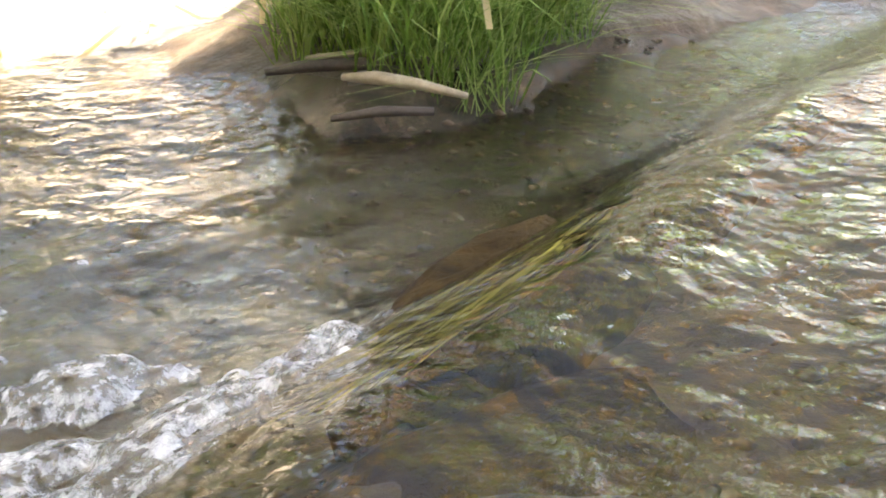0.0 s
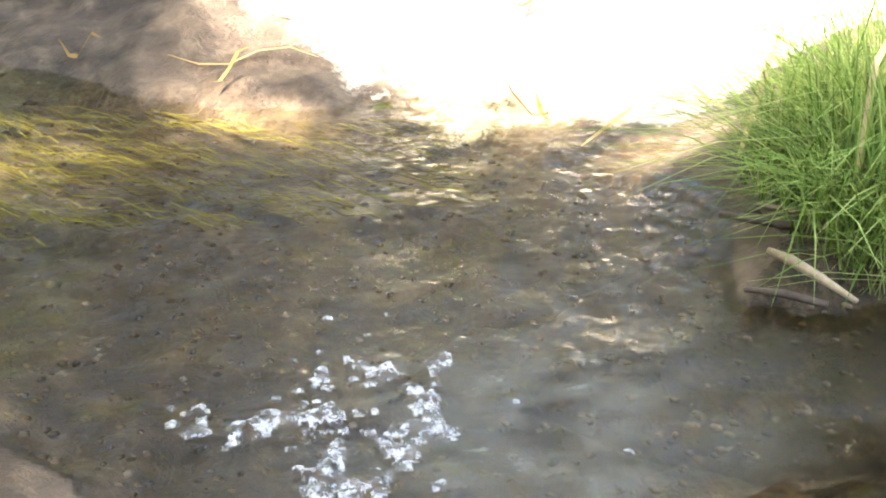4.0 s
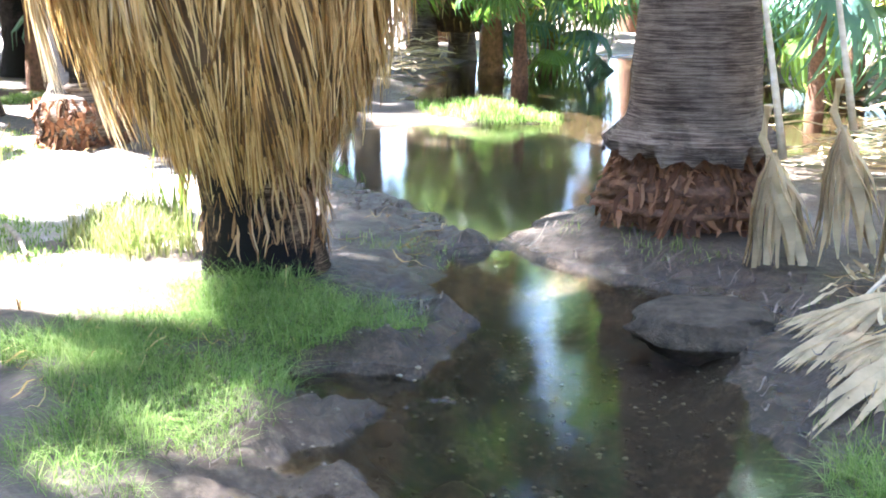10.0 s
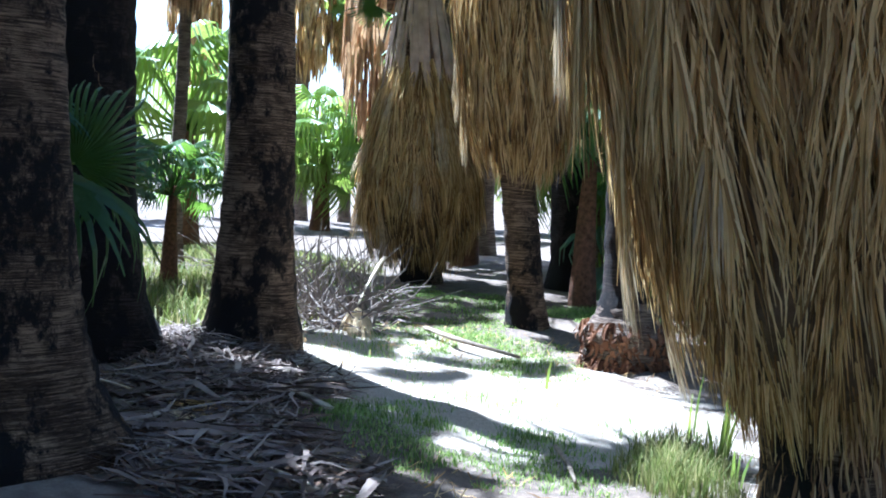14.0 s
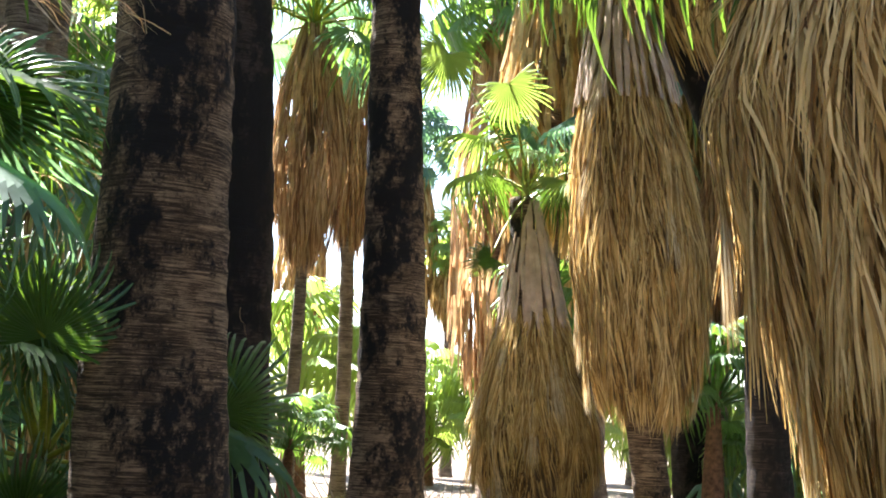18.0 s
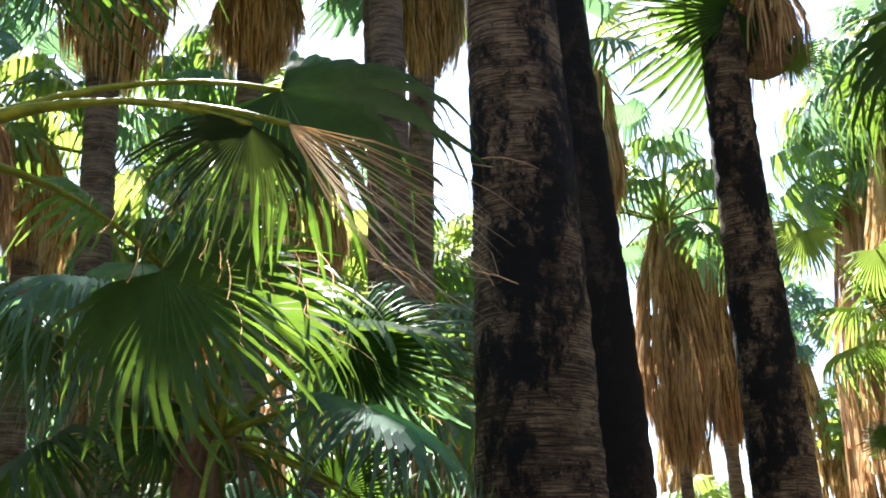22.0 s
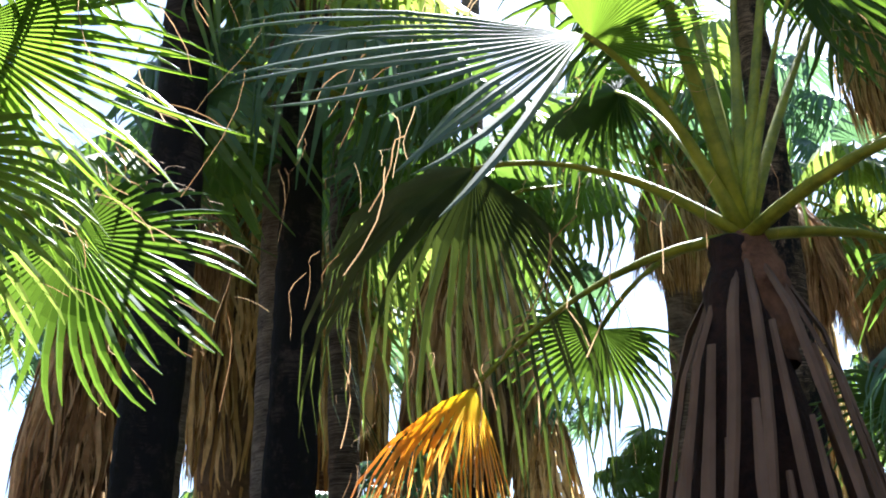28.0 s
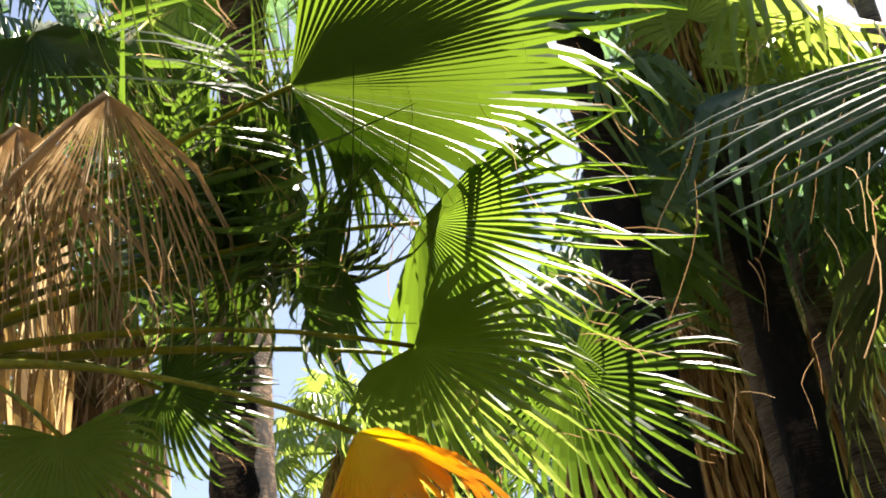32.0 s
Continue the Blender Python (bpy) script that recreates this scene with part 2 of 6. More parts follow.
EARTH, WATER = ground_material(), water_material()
BARK = trunk_material("grey_brown_ringed_bark", (0.16, 0.115, 0.085), (0.36, 0.285, 0.215), 0.62)
BARK_BURNT = trunk_material("scorched_bark", (0.085, 0.054, 0.033), (0.40, 0.275, 0.17), 0.508)
BARK_BLACK = trunk_material("charred_and_shaded_bark", (0.028, 0.020, 0.017), (0.08, 0.058, 0.046), 0.48)
BARK_GREY = trunk_material("pale_grey_bark", (0.22, 0.185, 0.15), (0.42, 0.38, 0.33), 0.72)
FIBRE = plain("rotten_brown_fibre", (0.06, 0.028, 0.016), (0.25, 0.13, 0.075), 14, 0.95, 0.03)
STRAW = straw_material("straw_skirt", (0.15, 0.08, 0.026), (0.57, 0.37, 0.13), (0.92, 0.72, 0.36))
STRAW_RED = straw_material("old_red_straw", (0.18, 0.09, 0.04), (0.46, 0.28, 0.14), (0.74, 0.53, 0.30))
LITTER = straw_material("dull_leaf_litter", (0.07, 0.05, 0.042), (0.17, 0.13, 0.11), (0.36, 0.30, 0.25), 0.1)
ROOT = straw_material("rusty_root_fibre", (0.06, 0.025, 0.012), (0.17, 0.075, 0.035), (0.33, 0.17, 0.09), 0.1)
STRAW_PALE = straw_material("bleached_straw", (0.30, 0.21, 0.11), (0.60, 0.47, 0.28), (0.84, 0.72, 0.48))
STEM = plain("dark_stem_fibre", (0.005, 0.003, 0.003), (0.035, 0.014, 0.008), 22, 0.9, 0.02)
# dark brown in place of the shade deep inside the thatch
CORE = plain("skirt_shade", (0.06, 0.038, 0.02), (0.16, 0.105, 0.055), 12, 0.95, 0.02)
BOOT = straw_material("purple_brown_leaf_base", (0.035, 0.020, 0.016), (0.10, 0.062, 0.046), (0.26, 0.175, 0.115), 0.04)
BOOT_PALE = straw_material("pinkish_leaf_base", (0.26, 0.17, 0.13), (0.46, 0.33, 0.25), (0.66, 0.53, 0.41), 0.1)
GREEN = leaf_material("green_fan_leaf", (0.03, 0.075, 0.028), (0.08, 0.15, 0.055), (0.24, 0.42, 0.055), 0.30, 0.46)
GLOSS = leaf_material("shiny_green_leaf", (0.03, 0.065, 0.03), (0.06, 0.11, 0.055), (0.18, 0.34, 0.05), 0.15, 0.36, 0.6)
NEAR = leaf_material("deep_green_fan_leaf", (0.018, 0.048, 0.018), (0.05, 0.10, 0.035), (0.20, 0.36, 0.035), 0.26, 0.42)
# lit copy of the green: raised through-colour imitates sun from behind
BACKLIT = leaf_material("backlit_green_fan_leaf", (0.025, 0.07, 0.02), (0.06, 0.13, 0.035), (0.32, 0.52, 0.045), 0.42, 0.42)
BROAD = leaf_material("thick_green_fan_leaf", (0.035, 0.085, 0.02), (0.08, 0.15, 0.035), (0.25, 0.42, 0.035), 0.34)
# shade painted in: darker, duller green for the drooping leaves
SHADY = leaf_material("shaded_fan_leaf", (0.020, 0.040, 0.016), (0.055, 0.080, 0.030), (0.12, 0.17, 0.03), 0.15, 0.5)
TEAL = leaf_material("blue_green_leaf", (0.04, 0.09, 0.07), (0.11, 0.19, 0.15), (0.20, 0.38, 0.16), 0.35)
LIME = leaf_material("yellow_green_leaf", (0.09, 0.16, 0.035), (0.17, 0.25, 0.07), (0.42, 0.56, 0.10), 0.40)


def yellow_material():
    m = Mat("yellowed_leaf", 0.45, 0.4)
    far = m.t.nodes.new("ShaderNodeVectorMath")
    far.operation = "LENGTH"
    m.link(m.tex.outputs["Object"], far.inputs[0])
    add = m.t.nodes.new("ShaderNodeMath")
    add.operation = "MULTIPLY_ADD"
    add.inputs[1].default_value = 0.5
    m.link(m.noise(7, 4), add.inputs[0])
    m.link(far.outputs["Value"], add.inputs[2])
    c = m.ramp(add.outputs[0], (0.3, (0.88, 0.74, 0.08)), (0.6, (0.86, 0.52, 0.07)), (1.0, (0.60, 0.33, 0.12)))
    m.color(c)
    return m.thin(c, 0.55).m


YELLOW = yellow_material()
DEAD = leaf_material("dried_leaf", (0.42, 0.31, 0.20), (0.70, 0.58, 0.42), (0.60, 0.44, 0.26), 0.36, 0.6)
STALK = plain("green_stalk", (0.07, 0.10, 0.008), (0.27, 0.28, 0.025), 9, 0.5, 0.003, 0.22)
STALK_DRY = plain("dry_stalk", (0.36, 0.29, 0.19), (0.60, 0.52, 0.39), 12, 0.7, 0.004)
GRASS = straw_material("grass_blades", (0.09, 0.17, 0.03), (0.23, 0.37, 0.08), (0.48, 0.58, 0.21), 0.45)
GRASS_DRY = straw_material("drying_grass", (0.10, 0.15, 0.03), (0.22, 0.27, 0.07), (0.42, 0.38, 0.17), 0.35)
MOSS = straw_material("water_weed", (0.07, 0.05, 0.010), (0.16, 0.14, 0.025), (0.36, 0.33, 0.06), 0.2)
STONE = plain("brown_grey_stone", (0.022, 0.016, 0.011), (0.14, 0.105, 0.070), 12, 0.75, 0.05)
ROCK_WET = plain("weedy_wet_rock", (0.018, 0.010, 0.003), (0.10, 0.060, 0.016), 30, 0.75, 0.03, 0.15)
WOOD = plain("weathered_wood", (0.16, 0.12, 0.085), (0.40, 0.33, 0.25), 16, 0.85, 0.006)
WOOD_PALE = plain("bleached_wood", (0.24, 0.18, 0.12), (0.50, 0.41, 0.29), 40, 0.8, 0.004)
WOOD_DARK = plain("wet_dark_wood", (0.03, 0.022, 0.018), (0.12, 0.09, 0.07), 40, 0.5, 0.004)


def foam_material():
    m = Mat("white_foam", 0.35, 0.5)
    m.color(m.ramp(m.noise(140, 4, 0.7), (0.3, (0.35, 0.35, 0.35)), (0.7, (0.80, 0.80, 0.80))))
    m.bump(m.noise(220, 3, 0.7), 0.004)
    gap, mx = m.t.nodes.new("ShaderNodeBsdfTransparent"), m.t.nodes.new("ShaderNodeMixShader")
    m.link(m.ramp(m.noise(75, 5, 0.75), (0.42, (0, 0, 0)), (0.62, (0.85, 0.85, 0.85))), mx.inputs[0])
    m.link(gap.outputs[0], mx.inputs[1])
    m.link(m.b.outputs[0], mx.inputs[2])
    m.link(mx.outputs[0], m.out.inputs["Surface"])
    return m.m


FOAM = foam_material()


def bubble_material():
    m = Mat("bubbly_water", 0.5, 0.3)
    m.color(m.ramp(m.noise(30, 5, 0.7), (0.3, (0.34, 0.36, 0.40)), (0.7, (0.58, 0.60, 0.66))))
    veil = m.t.nodes.new("ShaderNodeAttribute")
    veil.attribute_name = "veil"
    share = m.t.nodes.new("ShaderNodeMath")
    share.operation = "MULTIPLY"
    m.link(veil.outputs["Fac"], share.inputs[0])
    m.link(m.ramp(m.noise(22, 6, 0.75, (0.5, 1, 1)), (0.36, (0.08, 0.08, 0.08)), (0.66, (1, 1, 1))), share.inputs[1])
    gap, mx = m.t.nodes.new("ShaderNodeBsdfTransparent"), m.t.nodes.new("ShaderNodeMixShader")
    m.link(share.outputs[0], mx.inputs[0])
    m.link(gap.outputs[0], mx.inputs[1])
    m.link(m.b.outputs[0], mx.inputs[2])
    m.link(mx.outputs[0], m.out.inputs["Surface"])
    return m.m


BUBBLES = bubble_material()
TWIG = plain("grey_twigs", (0.11, 0.085, 0.07), (0.32, 0.27, 0.23), 12, 0.85, 0.004)
BRUSH = leaf_material("shrub_leaf", (0.06, 0.11, 0.02), (0.13, 0.20, 0.04), (0.45, 0.55, 0.05), 0.45, 0.5)


# ---------------------------------------------------------------- mesh helpers
def mesh(name, verts, faces, material, smooth=False):
    me = bpy.data.meshes.new(name)
    me.from_pydata([tuple(v) for v in verts], [], [tuple(f) for f in faces])
    me.materials.append(material)
    if smooth:
        me.shade_smooth()
    return me


def part(name, me, parent=None, label="", m=None, kind=""):
    """One mesh object under a thing or a part."""
    ob = new(name, me)
    ob.parent = parent
    if m is not None:
        ob.matrix_basis = m
    return tagged(ob, label, kind=kind)


def thing(name, at, label, category, group="", kind=""):
    ob = new(name)
    ob.empty_display_size = 0.2
    ob.matrix_basis = Matrix.Translation(at)
    return tagged(ob, label, category, group, kind)


def join(*pieces):
    """Several (verts, faces) as one."""
    vs, fs, n = [], [], 0
    for v, f in pieces:
        vs.append(np.asarray(v, float))
        fs += [tuple(i + n for i in q) for q in f]
        n += len(v)
    return np.concatenate(vs), fs


def tube(points, radii, sides=6, flat=1.0):
    """A round stalk along points."""
    pts = [Vector(p) for p in points]
    vs, fs = [], []
    for i, p in enumerate(pts):
        d = (pts[min(i + 1, len(pts) - 1)] - pts[max(i - 1, 0)]).normalized()
        a = d.cross(Vector((0, 0, 1)))
        a = a.normalized() if a.length > 1e-3 else Vector((1, 0, 0))
        b = a.cross(d)
        for k in range(sides):
            w = 2 * math.pi * k / sides
            vs.append(p + radii[i] * (math.cos(w) * a + flat * math.sin(w) * b))
    for i in range(len(pts) - 1):
        for k in range(sides):
            j = (k + 1) % sides
            fs.append((i * sides + k, i * sides + j, (i + 1) * sides + j, (i + 1) * sides + k))
    fs.append(tuple(range(sides))[::-1])
    fs.append(tuple((len(pts) - 1) * sides + k for k in range(sides)))
    return np.array(vs), fs


def ribbons(paths, widths, sides):
    """Flat strips: paths (n, k, 3), widths (n, k), sides (n, 3) across each strip."""
    n, k, _ = paths.shape
    off = sides[:, None, :] * widths[:, :, None] * 0.5
    v = np.stack([paths - off, paths + off], 2).reshape(-1, 3)
    base = (np.arange(n)[:, None] * k + np.arange(k - 1)[None]).reshape(-1) * 2
    f = np.stack([base, base + 1, base + 3, base + 2], 1)
    return v, f.tolist()


def value_noise(x, y, seed=0):
    """Smooth noise from -1 to 1 over a plane."""
    xi, yi = np.floor(x), np.floor(y)
    fx, fy = x - xi, y - yi
    fx, fy = fx * fx * (3 - 2 * fx), fy * fy * (3 - 2 * fy)

    def h(a, b):
        s = np.sin(a * 127.1 + b * 311.7 + seed * 74.7) * 43758.5453
        return (s - np.floor(s)) * 2 - 1

    return (h(xi, yi) * (1 - fx) + h(xi + 1, yi) * fx) * (1 - fy) + (h(xi, yi + 1) * (1 - fx) + h(xi + 1, yi + 1) * fx) * fy


def curve_at(table, z):
    return np.interp(z, [a for a, _ in table], [b for _, b in table])


# ---------------------------------------------------------------- ground and water
# the stream's two banks, from upstream past the pool to the far water
RIGHT = [(6, -1.2), (3.2, 1.1), (2.1, 1.62), (1.45, 1.56), (1.14, 1.47), (0.95, 1.45), (1.05, 1.72), (0.84, 2.03), (0.6, 2.08), (0.42, 2.12), (0.12, 2.33), (-0.3, 2.78), (-0.62, 3.1), (-0.95, 3.6), (-1.25, 4.1),
         (-1.3, 4.75), (-1.75, 5.05), (-2.6, 5.15), (-3.05, 5.55), (-3.1, 6.3), (-3.4, 7.3), (-3.2, 9.0), (-2.0, 10.0), (1.0, 10.5), (1.0, 12.5), (-4.0, 14.0), (-8.5, 19.0)]
LEFT = [(-11.0, 18.0), (-8.6, 13.0), (-7.6, 11.0), (-6.4, 10.8), (-5.2, 10.2), (-6.6, 9.2), (-7.2, 8.0), (-5.8, 7.1), (-4.3, 6.2), (-3.45, 5.6), (-3.0, 5.0), (-2.75, 4.4), (-2.3, 3.75), (-2.6, 3.2), (-2.15, 2.6), (-1.6, 2.0), (-0.95, 1.72),
        (-0.55, 1.62), (-0.15, 1.55), (0.1, 1.45), (0.22, 1.3), (0.36, 1.06), (0.45, 0.86), (0.62, 0.62), (1.1, 0.1), (2.2, -0.6), (5, -3)]
SHORE = np.array(RIGHT + LEFT)


def shore_distance(x, y):
    """Metres from the water's edge, positive on land."""
    x, y = np.asarray(x, float), np.asarray(y, float)
    far = np.clip((y - 1.9) / 0.6, 0.25, 1)
    x, y = (x + far * (0.09 * value_noise(x * 2.6, y * 2.6, 31) + 0.045 * value_noise(x * 8, y * 8, 32)),
            y + far * (0.09 * value_noise(x * 2.6, y * 2.6, 33) + 0.045 * value_noise(x * 8, y * 8, 34)))
    best, inside = np.full(x.shape, 1e9), np.zeros(x.shape, bool)
    for (ax, ay), (bx, by) in zip(SHORE, np.roll(SHORE, -1, 0)):
        dx, dy = bx - ax, by - ay
        s = np.clip(((x - ax) * dx + (y - ay) * dy) / (dx * dx + dy * dy), 0, 1)
        best = np.minimum(best, np.hypot(x - ax - s * dx, y - ay - s * dy))
        with np.errstate(divide="ignore", invalid="ignore"):
            cross = ((ay > y) != (by > y)) & (x < dx * (y - ay) / (by - ay if by != ay else 1e-9) + ax)
        inside ^= cross
    return np.where(inside, -best, best)


def level(x, y):
    """The water's level: it drops over a short ledge into the pool."""
    s = (x - 0.62) * -0.26 + (y - 1.03) * 0.96
    k = np.clip((s + 0.10) / 0.22, 0, 1)
    k = k * k * (3 - 2 * k)
    high = 0.045 * np.clip((x - 0.35) / 0.2, 0, 1) * (y < 2.0)
    return high * (1 - k) - 0.035 * k - 0.035 * (1 - np.clip((x - 0.35) / 0.2, 0, 1)) * (1 - k)


MOUNDS = [(-3.45, 4.0, 0.55, 0.07), (-2.15, 6.05, 0.9, 0.14), (0.15, 4.75, 0.9, 0.22), (-5.92, 0.9, 0.9, 0.10), (-8.7, 2.5, 0.8, 0.08), (-8.95, 3.47, 0.8, 0.08), (-7.6, 6.3, 0.6, 0.06), (-2.9, 2.9, 0.7, 0.05), (1.45, 1.75, 0.35, 0.04), (1.05, 2.3, 0.55, -0.07), (1.09, 1.50, 0.2, 0.03), (0.05, 3.75, 0.6, 0.11), (-0.3, 3.3, 0.25, 0.04)]
# lumps of mud that rise from the pool's bed: x, y, radius, height
SHOALS = [(-2.1, 2.95, 0.22, 0.15), (-1.8, 2.55, 0.18, 0.14), (-1.95, 3.3, 0.2, 0.13), (-2.3, 3.45, 0.25, 0.14), (-1.5, 2.3, 0.16, 0.10), (-2.35, 2.6, 0.25, 0.12), (-2.45, 4.0, 0.25, 0.13), (-3.15, 5.35, 0.2, 0.13), (-0.75, 1.98, 0.3, 0.09), (-0.4, 2.1, 0.22, 0.07)]


def land(x, y):
    x, y = np.asarray(x, float), np.asarray(y, float)
    s = shore_distance(x, y)
    out = np.clip(s, 0, 9)
    z = np.where(s > 0, 0.085 * (1 - np.exp(-out / 0.34)), -(0.06 + 0.12 * np.clip((y - 2.2) / 0.8, 0, 1)) * (1 - np.exp(np.minimum(s, 0) / 0.22)) - 0.01)
    z = z + level(x, y) * np.exp(-np.clip(s, 0, 9) / 0.3) * (s > 0) + level(x, y) * (s <= 0)
    z = z + np.clip(s, 0, 1) * (0.022 * value_noise(x * 1.7, y * 1.7, 1) + 0.05 * value_noise(x * 0.35, y * 0.35, 2) - 0.02)
    z = z + 0.012 * value_noise(x * 6, y * 6, 3) + 0.006 * value_noise(x * 17, y * 17, 4)
    for mx, my, r, h in MOUNDS:
        z = z + h * np.exp(-((x - mx) ** 2 + (y - my) ** 2) / (r * r) * 1.6) * np.clip((s + 0.22) / 0.2, 0, 1)
    crumb = 1 + 0.35 * value_noise(x * 9, y * 9, 35) + 0.25 * value_noise(x * 21, y * 21, 36)
    for mx, my, r, h in SHOALS:
        z = z + h * np.exp(-((x - mx) ** 2 + (y - my) ** 2) / (r * r)) * crumb * np.clip((0.15 - s) / 0.15, 0, 1)
    # trampled, clotted mud along the pool's bank
    clot = np.exp(-((s - 0.15) / 0.35) ** 2) * np.clip((y - 1.8) / 0.4, 0, 1)
    z = z + 0.0035 * value_noise(x * 38, y * 38, 39) * (s > -0.6) * (s < 2.5)
    return z + clot * (0.016 * value_noise(x * 5.5, y * 5.5, 37) + 0.015 * value_noise(x * 12, y * 12, 38) + 0.011 * value_noise(x * 24, y * 24, 40))


def axis(dense, lo, hi, far, grow=1.13):
    """Steps that widen away from the dense stretch."""
    mid = list(np.arange(lo, hi, dense))
    a, b, step = [], [], dense
    p, q = lo, mid[-1]
    while p > -far:
        step *= grow
        p, q = p - step, q + step
        a.append(p), b.append(q)
    return np.array(a[::-1] + mid + b)


def finer(steps, lo, hi, step):
    """The same steps, with close ones between lo and hi."""
    return np.concatenate([steps[steps < lo - step / 2], np.arange(lo, hi, step), steps[steps > hi - step / 2]])


def sheet(name, xs, ys, height, keep, material, **tags):
    gx, gy = np.meshgrid(xs, ys, indexing="ij")
    gz = height(gx, gy)
    v = np.stack([gx, gy, gz], -1).reshape(-1, 3)
    n, k = gx.shape
    i = (np.arange(n - 1)[:, None] * k + np.arange(k - 1)[None]).ravel()
    f = np.stack([i, i + k, i + k + 1, i + 1], 1)
    if keep is not None:
        ok = keep(v[:, 0], v[:, 1])
        f = f[ok[f].any(1)]
        used = np.unique(f)
        where = np.zeros(len(v), int)
        where[used] = np.arange(len(used))
        v, f = v[used], where[f]
    ob = new(name, mesh(name, v.tolist(), f.tolist(), material, True))
    return tagged(ob, **tags)


def patch(x, y, spots, seed):
    """How far a crust covers the soil, with a broken outline."""
    best = np.full(x.shape, -9.0)
    for a, b, rx, ry in spots:
        best = np.maximum(best, 1 - np.hypot((x - a) / rx, (y - b) / ry))
    return np.clip(0.35 + best * 1.1 + 0.16 * value_noise(x * 5, y * 5, seed) + 0.12 * value_noise(x * 14, y * 14, seed + 1), 0, 0.72)


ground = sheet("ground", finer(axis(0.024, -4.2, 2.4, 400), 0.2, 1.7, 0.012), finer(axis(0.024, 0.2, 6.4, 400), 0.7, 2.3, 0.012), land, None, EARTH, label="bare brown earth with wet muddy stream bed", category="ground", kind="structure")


SAND_SPOTS = [(1.0, 2.50, 0.48, 0.42), (1.35, 2.58, 0.45, 0.45), (0.78, 2.40, 0.24, 0.24), (1.12, 2.12, 0.2, 0.14), (1.9, 2.7, 0.6, 0.6)]
# dusty glade ground, painted paler where the sun burns it out
SUNLIT_DUST_SPOTS = [(-7.0, 4.55, 2.5, 1.3), (-5.8, 4.25, 1.0, 0.8), (-8.6, 4.7, 2.0, 1.2)]
SALT_SPOTS = [(-0.35, 4.05, 0.36, 0.28), (-0.05, 3.80, 0.36, 0.16), (0.30, 3.55, 0.34, 0.11), (0.62, 3.38, 0.3, 0.09), (0.38, 2.92, 0.24, 0.045), (-5.1, 1.6, 0.26, 0.16), (-4.75, 1.45, 0.16, 0.12)]
v = np.array([p.co[:] for p in ground.data.vertices])
s_ = shore_distance(v[:, 0], v[:, 1]) + 0.25 * value_noise(v[:, 0] * 3, v[:, 1] * 3, 41) + 0.1 * value_noise(v[:, 0] * 9, v[:, 1] * 9, 42)
a = ground.data.attributes.new("soaked", "FLOAT", "POINT")
a.data.foreach_set("value", np.maximum(np.clip((1.1 - s_) / 0.5, 0, 1) * np.clip((v[:, 1] - 2.6) / 0.5, 0, 1), np.clip(1.5 - np.hypot((v[:, 0] - 1.2) / 0.5, (v[:, 1] - 1.42) / 0.25), 0, 1)).astype(np.float32))
for name, spots, seed in (("sand", SAND_SPOTS, 9), ("salt", SALT_SPOTS, 3), ("dust", SUNLIT_DUST_SPOTS, 6)):
    a = ground.data.attributes.new(name, "FLOAT", "POINT")
    a.data.foreach_set("value", (patch(v[:, 0], v[:, 1], spots, seed) - (0.22 + 0.2 * value_noise(v[:, 0] * 8, v[:, 1] * 8, 55) if name == "salt" else 0)).astype(np.float32))


def ripple(x, y):
    near = np.exp(-((x - 0.8) ** 2 + (y - 1.2) ** 2) / 0.9) + 1.1 * np.exp(-((x + 0.45) ** 2 + (y - 2.3) ** 2) / 0.25)
    u, w = x * 0.95 + y * 0.3, y * 0.95 - x * 0.3
    below = np.clip(((x - 0.62) * -0.26 + (y - 1.03) * 0.96) / 0.12, 0, 1)
    race = 0.017 * value_noise(u * 2.2, w * 8, 7) + 0.004 * value_noise(u * 6, w * 24, 8) + 0.0012 * value_noise(u * 16, w * 55, 9)
    calm = 0.0055 * value_noise(u * 5, w * 7, 17) + 0.003 * value_noise(u * 12, w * 17, 18) + 0.0012 * value_noise(u * 30, w * 42, 19)
    return level(x, y) + near * (race * (1 - below) + calm * below)


sheet("stream_water", axis(0.014, -1.1, 1.7, 30, 1.09), axis(0.014, 0.7, 2.6, 30, 1.09), ripple, lambda x, y: shore_distance(x, y) < 0.12, WATER,
      label="clear shallow stream water over brown mud", category="water", kind="structure")


